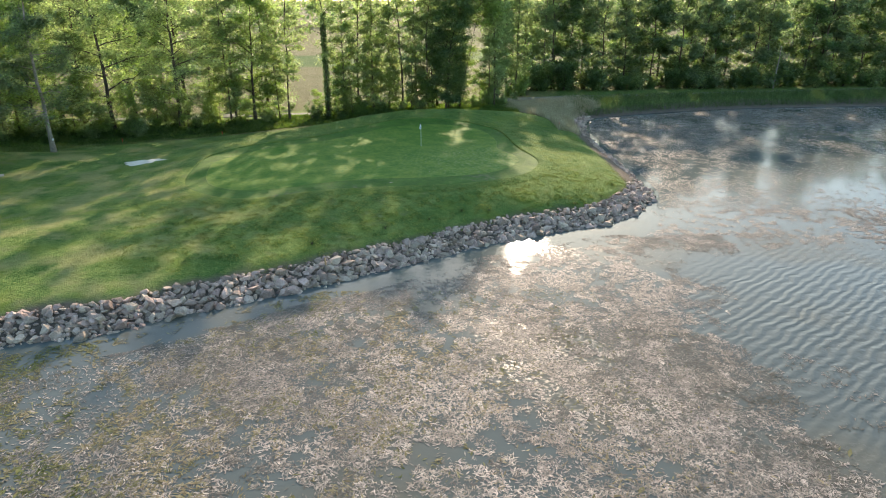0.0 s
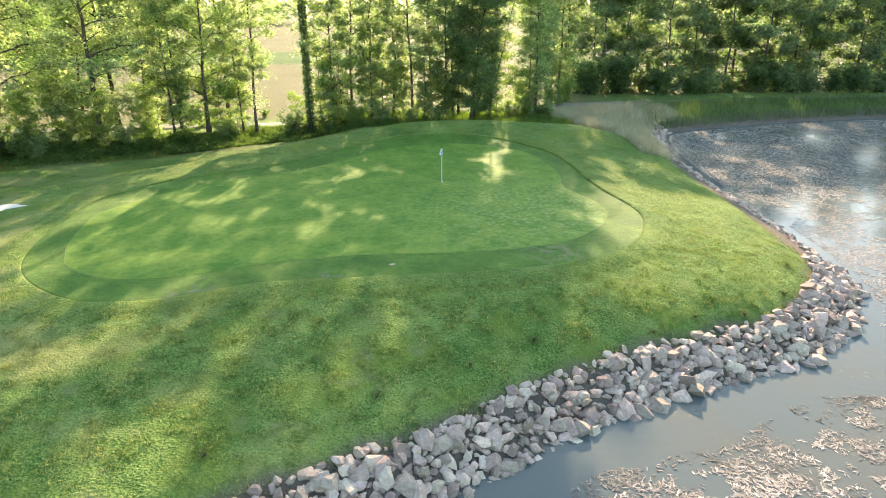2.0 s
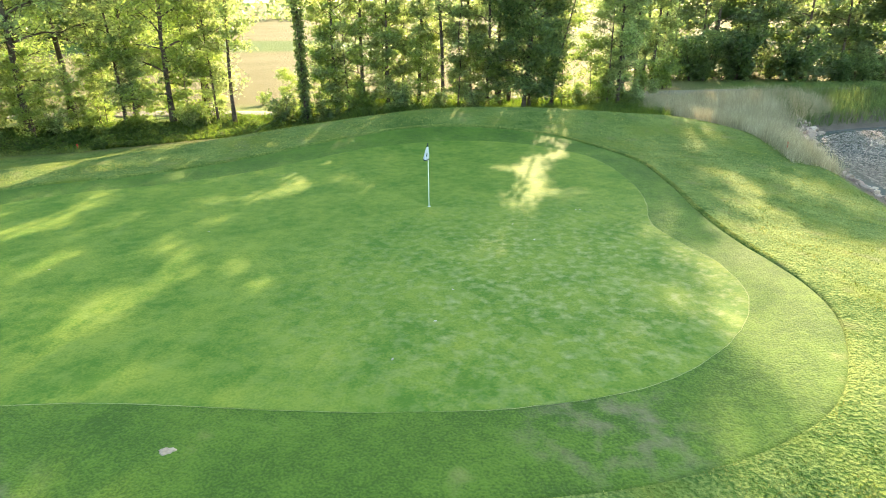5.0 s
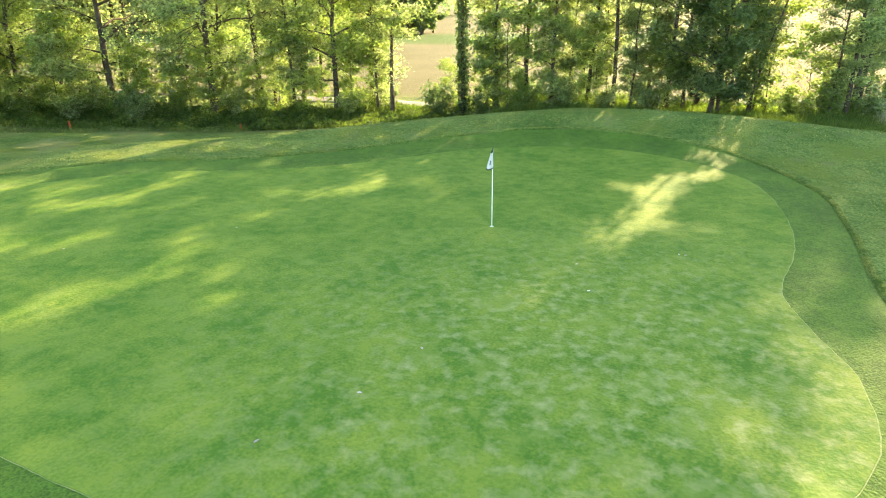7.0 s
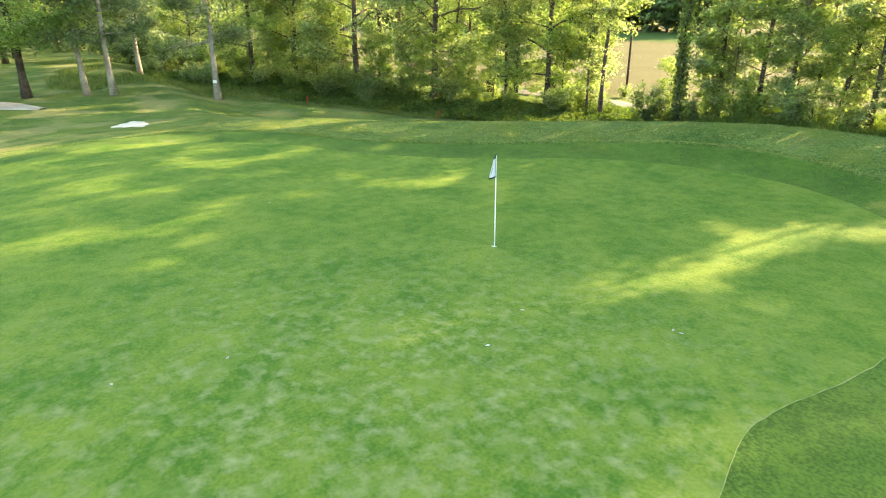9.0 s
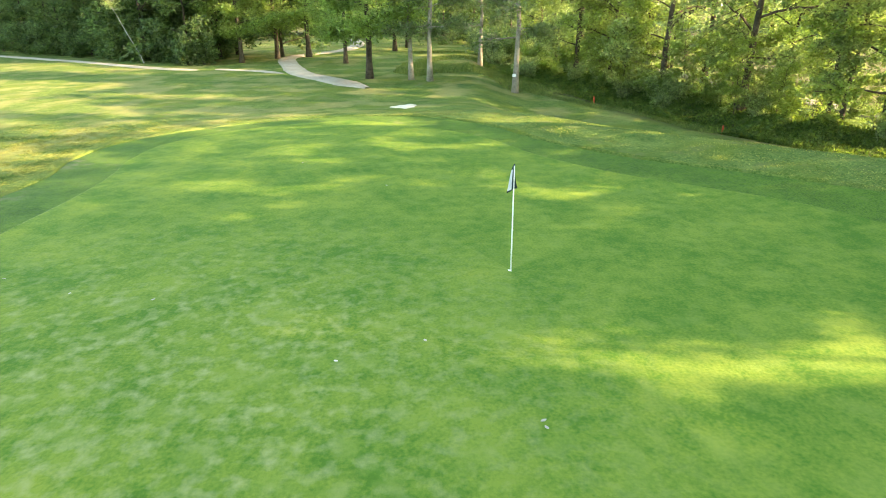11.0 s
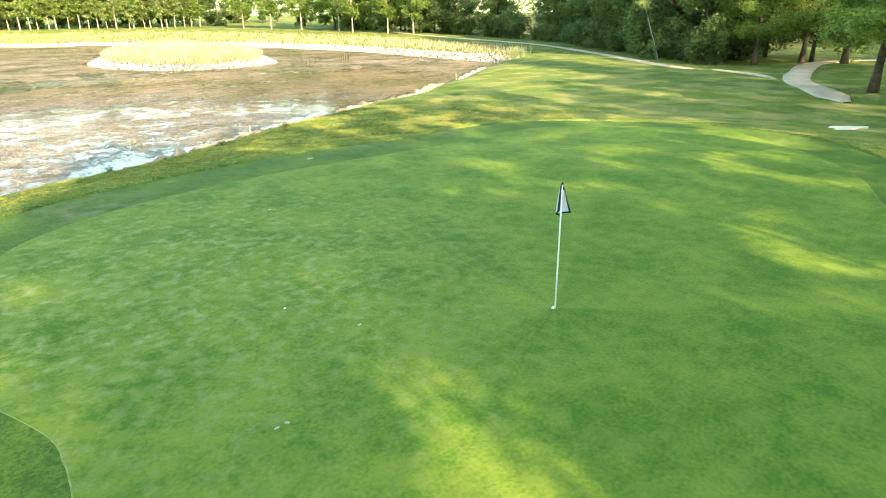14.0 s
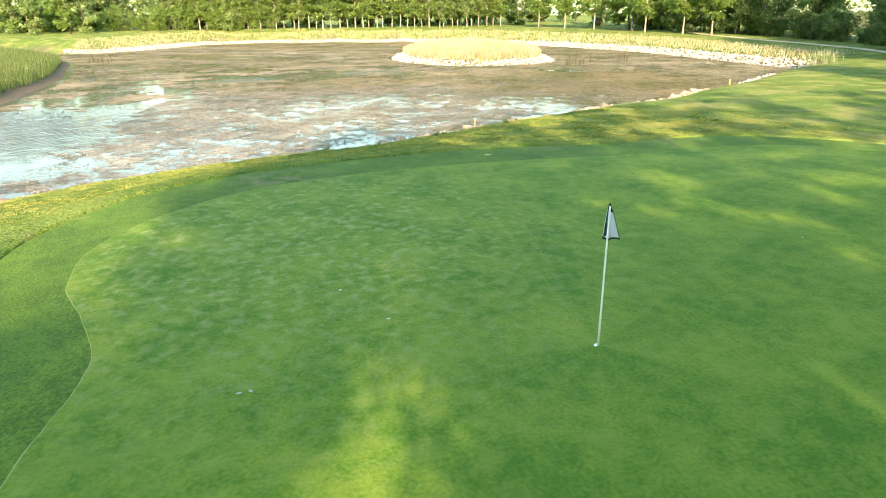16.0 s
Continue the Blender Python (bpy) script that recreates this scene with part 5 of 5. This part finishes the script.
def reed_clump(x0, y0, count, seed):
    rng = np.random.RandomState(seed)
    shape = Shape()
    for _ in range(count):
        x, y = rng.normal(0, 0.8, 2)
        h = rng.uniform(1.1, 1.9)
        bend = rng.normal(0, 0.12, 2) * h
        shape.tube([(x, y, -0.2), (x + bend[0] * 0.3, y + bend[1] * 0.3, h * 0.55), (x + bend[0], y + bend[1], h)], [0.022, 0.018, 0.004], 4, cap=False)
    t = thing("reed_clump", "clump of tall blue-green reeds at the pond corner", "reeds", m=pose(x0, y0, float(ground_z(np.array(x0), np.array(y0)))))
    part("stalks", shape.mesh("stalks", material("reed", (0.10, 0.14, 0.07), (0.20, 0.24, 0.13), 1, 8, 0.7, 0)), t)


reed_clump(-53.6, -53.4, 130, 5)


# ---- golf furniture ----
def flagstick():
    t = thing("flagstick", "white golf flagstick with limp white flag edged in dark green", "golf flag")
    z0 = float(ground_z(np.array(0.0), np.array(0.0))) + 0.026
    t.location = (0, 0, z0)
    pole = Shape()
    pole.tube([(0, 0, -0.05), (0, 0, 0.7), (0, 0, 1.4), (0, 0, 2.1)], [0.015, 0.014, 0.013, 0.011], 12)
    shaft = part("pole", pole.mesh("pole", M_WHITE), t)
    top = Shape()
    top.tube([(0, 0, 2.095), (0, 0, 2.115), (0, 0, 2.13)], [0.015, 0.017, 0.008], 12)
    part("finial", top.mesh("finial", M_NAVY), shaft, "dark cap on the pole")
    cup = Shape()
    cup.tube([(0, 0, 0.001), (0, 0, 0.006)], [0.062, 0.06], 20)
    part("cup_rim", cup.mesh("cup_rim", M_WHITE), t, "white rim of the hole")
    nu, nv = 45, 33
    u, v = np.meshgrid(np.linspace(0, 1, nu), np.linspace(0, 1, nv), indexing="ij")
    r = 0.015 + 0.125 * (0.1 + 0.9 * v**0.8) * np.minimum(1, 3.2 * u) * (1 - 0.22 * np.sin(5.0 * u) * v)
    az = 5.55 - 2.6 * u + 0.38 * np.sin(10.0 * u + 0.6) * v
    z = 2.11 - 0.43 * v - 0.10 * np.sin(np.pi * u) * v - 0.05 * u
    p = np.stack([np.cos(az) * r, np.sin(az) * r, z], -1)
    f = grid_faces(nu, nv)
    cu, cv = (f[:, 0] // nv) / (nu - 1), (f[:, 0] % nv) / (nv - 1)
    rim = (cu > 0.93) | (cu < 0.12) | (cv < 0.14) | (cv > 0.93) | ((abs(cu - 0.35) < 0.05) & (abs(cv - 0.62) < 0.12))
    me = mesh_of("flag", p.reshape(-1, 3), f, M_CLOTH)
    me.materials.append(M_NAVY)
    me.polygons.foreach_set("material_index", rim.astype(np.int32))
    ob = part("flag", me, t, "limp white cloth with dark border and small dark mark")
    thick = ob.modifiers.new("thickness", "SOLIDIFY")
    thick.thickness = 0.003


flagstick()


def stake(name, label, colour, tall, spots, group):
    t = thing(name, label, "stake", group)
    post = Shape()
    post.tube([(0, 0, -0.2), (0, 0, tall * 0.6), (0, 0, tall - 0.02), (0, 0, tall)], [0.05, 0.05, 0.048, 0.03], 4)
    part("post", post.mesh("post", colour, False), t)
    for k, (x, y) in enumerate(spots):
        m = pose(x, y, float(ground_z(np.array(x), np.array(y))), random.uniform(-4, 4), random.uniform(-4, 4), random.uniform(0, 90))
        if k == 0:
            t.matrix_basis = m
        else:
            copy_thing(t, m)


stake("hazard_stake", "short red-painted stake marking the water hazard", M_RED, 0.52, [(-22.5, 13.2), (-31.3, 8.1), (0.9, 20.6), (15.0, 10.1)], "red stakes")
stake("wooden_stake", "short weathered wooden stake at the pond edge", M_WOOD, 0.7, [(-5.3, -24.9), (-31.5, -39.2), (-52.5, -54.0)], "wooden stakes")


def blob(name, x0, y0, rx, ry, turn, mat, label, category, lift=0.03, seed=1):
    rng = np.random.RandomState(seed)
    w = np.linspace(0, 2 * np.pi, 56, endpoint=False)
    r = 1 + 0.16 * np.sin(3 * w + 1) + 0.10 * np.sin(7 * w + 2) + rng.normal(0, 0.05, 56)
    v, f, rings = [], [], 6
    for k, u in enumerate(np.linspace(0.02, 1, rings)):
        a, b = np.cos(w) * rx * r * u, np.sin(w) * ry * r * u
        x, y = x0 + a * math.cos(turn) - b * math.sin(turn), y0 + a * math.sin(turn) + b * math.cos(turn)
        v.append(np.stack([x, y, ground_z(x, y) + (lift if k < rings - 1 else -0.03)], -1))
    i, j = np.meshgrid(np.arange(rings - 1), np.arange(56), indexing="ij")
    f = np.stack([i * 56 + j, (i + 1) * 56 + j, (i + 1) * 56 + (j + 1) % 56, i * 56 + (j + 1) % 56], -1).reshape(-1, 4)
    tagged(new(name, mesh_of(name, np.vstack(v), f, mat)), label, category)


blob("sand_patch", -24.1, -4.0, 1.75, 0.75, 0.12, M_SAND, "bare patch of pale sand in the rough", "sand", 0.03)
blob("sprinkler_cover", -2.2, -12.5, 0.14, 0.09, 0.3, M_STONE, "small pale irrigation cover set in the collar", "cover", 0.035, 4)


def fallen_leaf(x, y, turn):
    t = new("fallen_leaf")
    u = np.linspace(0, 1, 6)
    w = 0.022 * np.sin(np.pi * u) + 0.002
    mid = np.stack([0.09 * (u - 0.5), 0 * u, 0.006 + 0.03 * (u - 0.4) ** 2], -1)
    v = np.concatenate([mid - np.stack([0 * w, w, -0.3 * w], -1), mid, mid + np.stack([0 * w, w, 0.3 * w], -1)])
    i = np.arange(5)
    f = np.concatenate([np.stack([i + 6 * k, i + 1 + 6 * k, i + 7 + 6 * k, i + 6 + 6 * k], -1) for k in range(2)])
    t.matrix_basis = pose(x, y, float(ground_z(np.array(x), np.array(y))) + 0.034, 0, 0, turn)
    part("blade", mesh_of("blade", v, f, M_STONE_PALE), t)
    tagged(t, "small pale dry leaf lying on the putting green", "leaf", "fallen leaves")


for x, y, turn in ((4.94, 0.04, 20), (4.80, 0.02, 120), (3.44, -2.82, 60), (1.3, -8.0, 10), (0.7, -9.6, 80), (1.5, -6.4, 140), (2.8, -1.55, 30), (-6.2, -3.1, 50), (-9.0, -6.2, 0)):
    fallen_leaf(x, y, turn)


def tree_sign():
    t = thing("tree_sign", "small white notice plate fixed to a pale trunk", "sign", m=pose(-35.43, 3.08, float(ground_z(np.array(-35.4), np.array(3.1))) + 1.25, 0, 0, 92 - 12))
    bm = bmesh.new()
    bmesh.ops.create_cube(bm, size=1.0, matrix=Matrix.Diagonal((0.26, 0.02, 0.2, 1)))
    bmesh.ops.bevel(bm, geom=bm.edges[:], offset=0.004, segments=1, affect="EDGES")
    me = bpy.data.meshes.new("plate")
    bm.to_mesh(me)
    bm.free()
    me.materials.append(M_WHITE)
    part("plate", me, t)


tree_sign()


def bare_pole():
    t = thing("bare_pole", "thin pale bare tree trunk at the wood's edge", "tree", m=pose(55.8, 42.5, float(ground_z(np.array(55.8), np.array(42.5)))))
    s = Shape()
    s.tube([(0, 0, -0.3), (0.05, 0, 2), (0.15, 0.05, 4.5), (0.1, 0, 6.5)], [0.13, 0.11, 0.08, 0.03], 8)
    part("trunk", s.mesh("trunk", M_BARK_PALE), t)


bare_pole()


# weeds along the top of the rocks
BANK_WEED = shrub("bank_weed", 181, 0.26, 0.24, 200, 0.05, M_TALL, "small leafy yellow-green weed among the rocks", "bank weeds")
for k, (x, y) in enumerate([(11.1, -15.2), (9.0, -15.7), (4.7, -17.2), (2.8, -17.6), (13.4, -13.6), (7.2, -16.6), (0.6, -18.9), (14.9, -11.0), (-2.2, -20.4), (-6.4, -22.9)]):
    plant(BANK_WEED, x, y, 67.0 * k, 0.7 + 0.13 * (k % 5))


def lane_pole():
    t = thing("wooden_pole", "thin dark wooden pole standing beside the lane", "pole", m=pose(-23.4, 31.3, float(ground_z(np.array(-23.4), np.array(31.3)))))
    s = Shape()
    s.tube([(0, 0, -0.3), (0.01, 0, 1.6), (0.0, 0.02, 3.4), (0.02, 0.02, 5.0)], [0.10, 0.09, 0.08, 0.07], 8)
    part("shaft", s.mesh("shaft", M_BARK), t)


lane_pole()


def dead_stalks(x0, y0, seed):
    """Bare stalks standing out of the water."""
    rng = np.random.RandomState(seed)
    t = thing("dead_stalks", "few bare grey stalks standing out of the pond", "stalks", "pond stalks", pose(x0, y0, WATER))
    for _ in range(6):
        s = Shape()
        x, y = rng.normal(0, 1.1, 2)
        h, lean = rng.uniform(0.7, 1.4), rng.normal(0, 0.12, 2)
        s.tube([(x, y, -0.3), (x + lean[0] * h * 0.5, y + lean[1] * h * 0.5, h * 0.5), (x + lean[0] * h, y + lean[1] * h, h)], [0.06, 0.05, 0.03], 6)
        part("stalk", s.mesh("stalk", M_BARK), t)


dead_stalks(32.6, -103.0, 1)
dead_stalks(-42.4, -77.8, 2)
dead_stalks(-33.7, -72.9, 3)
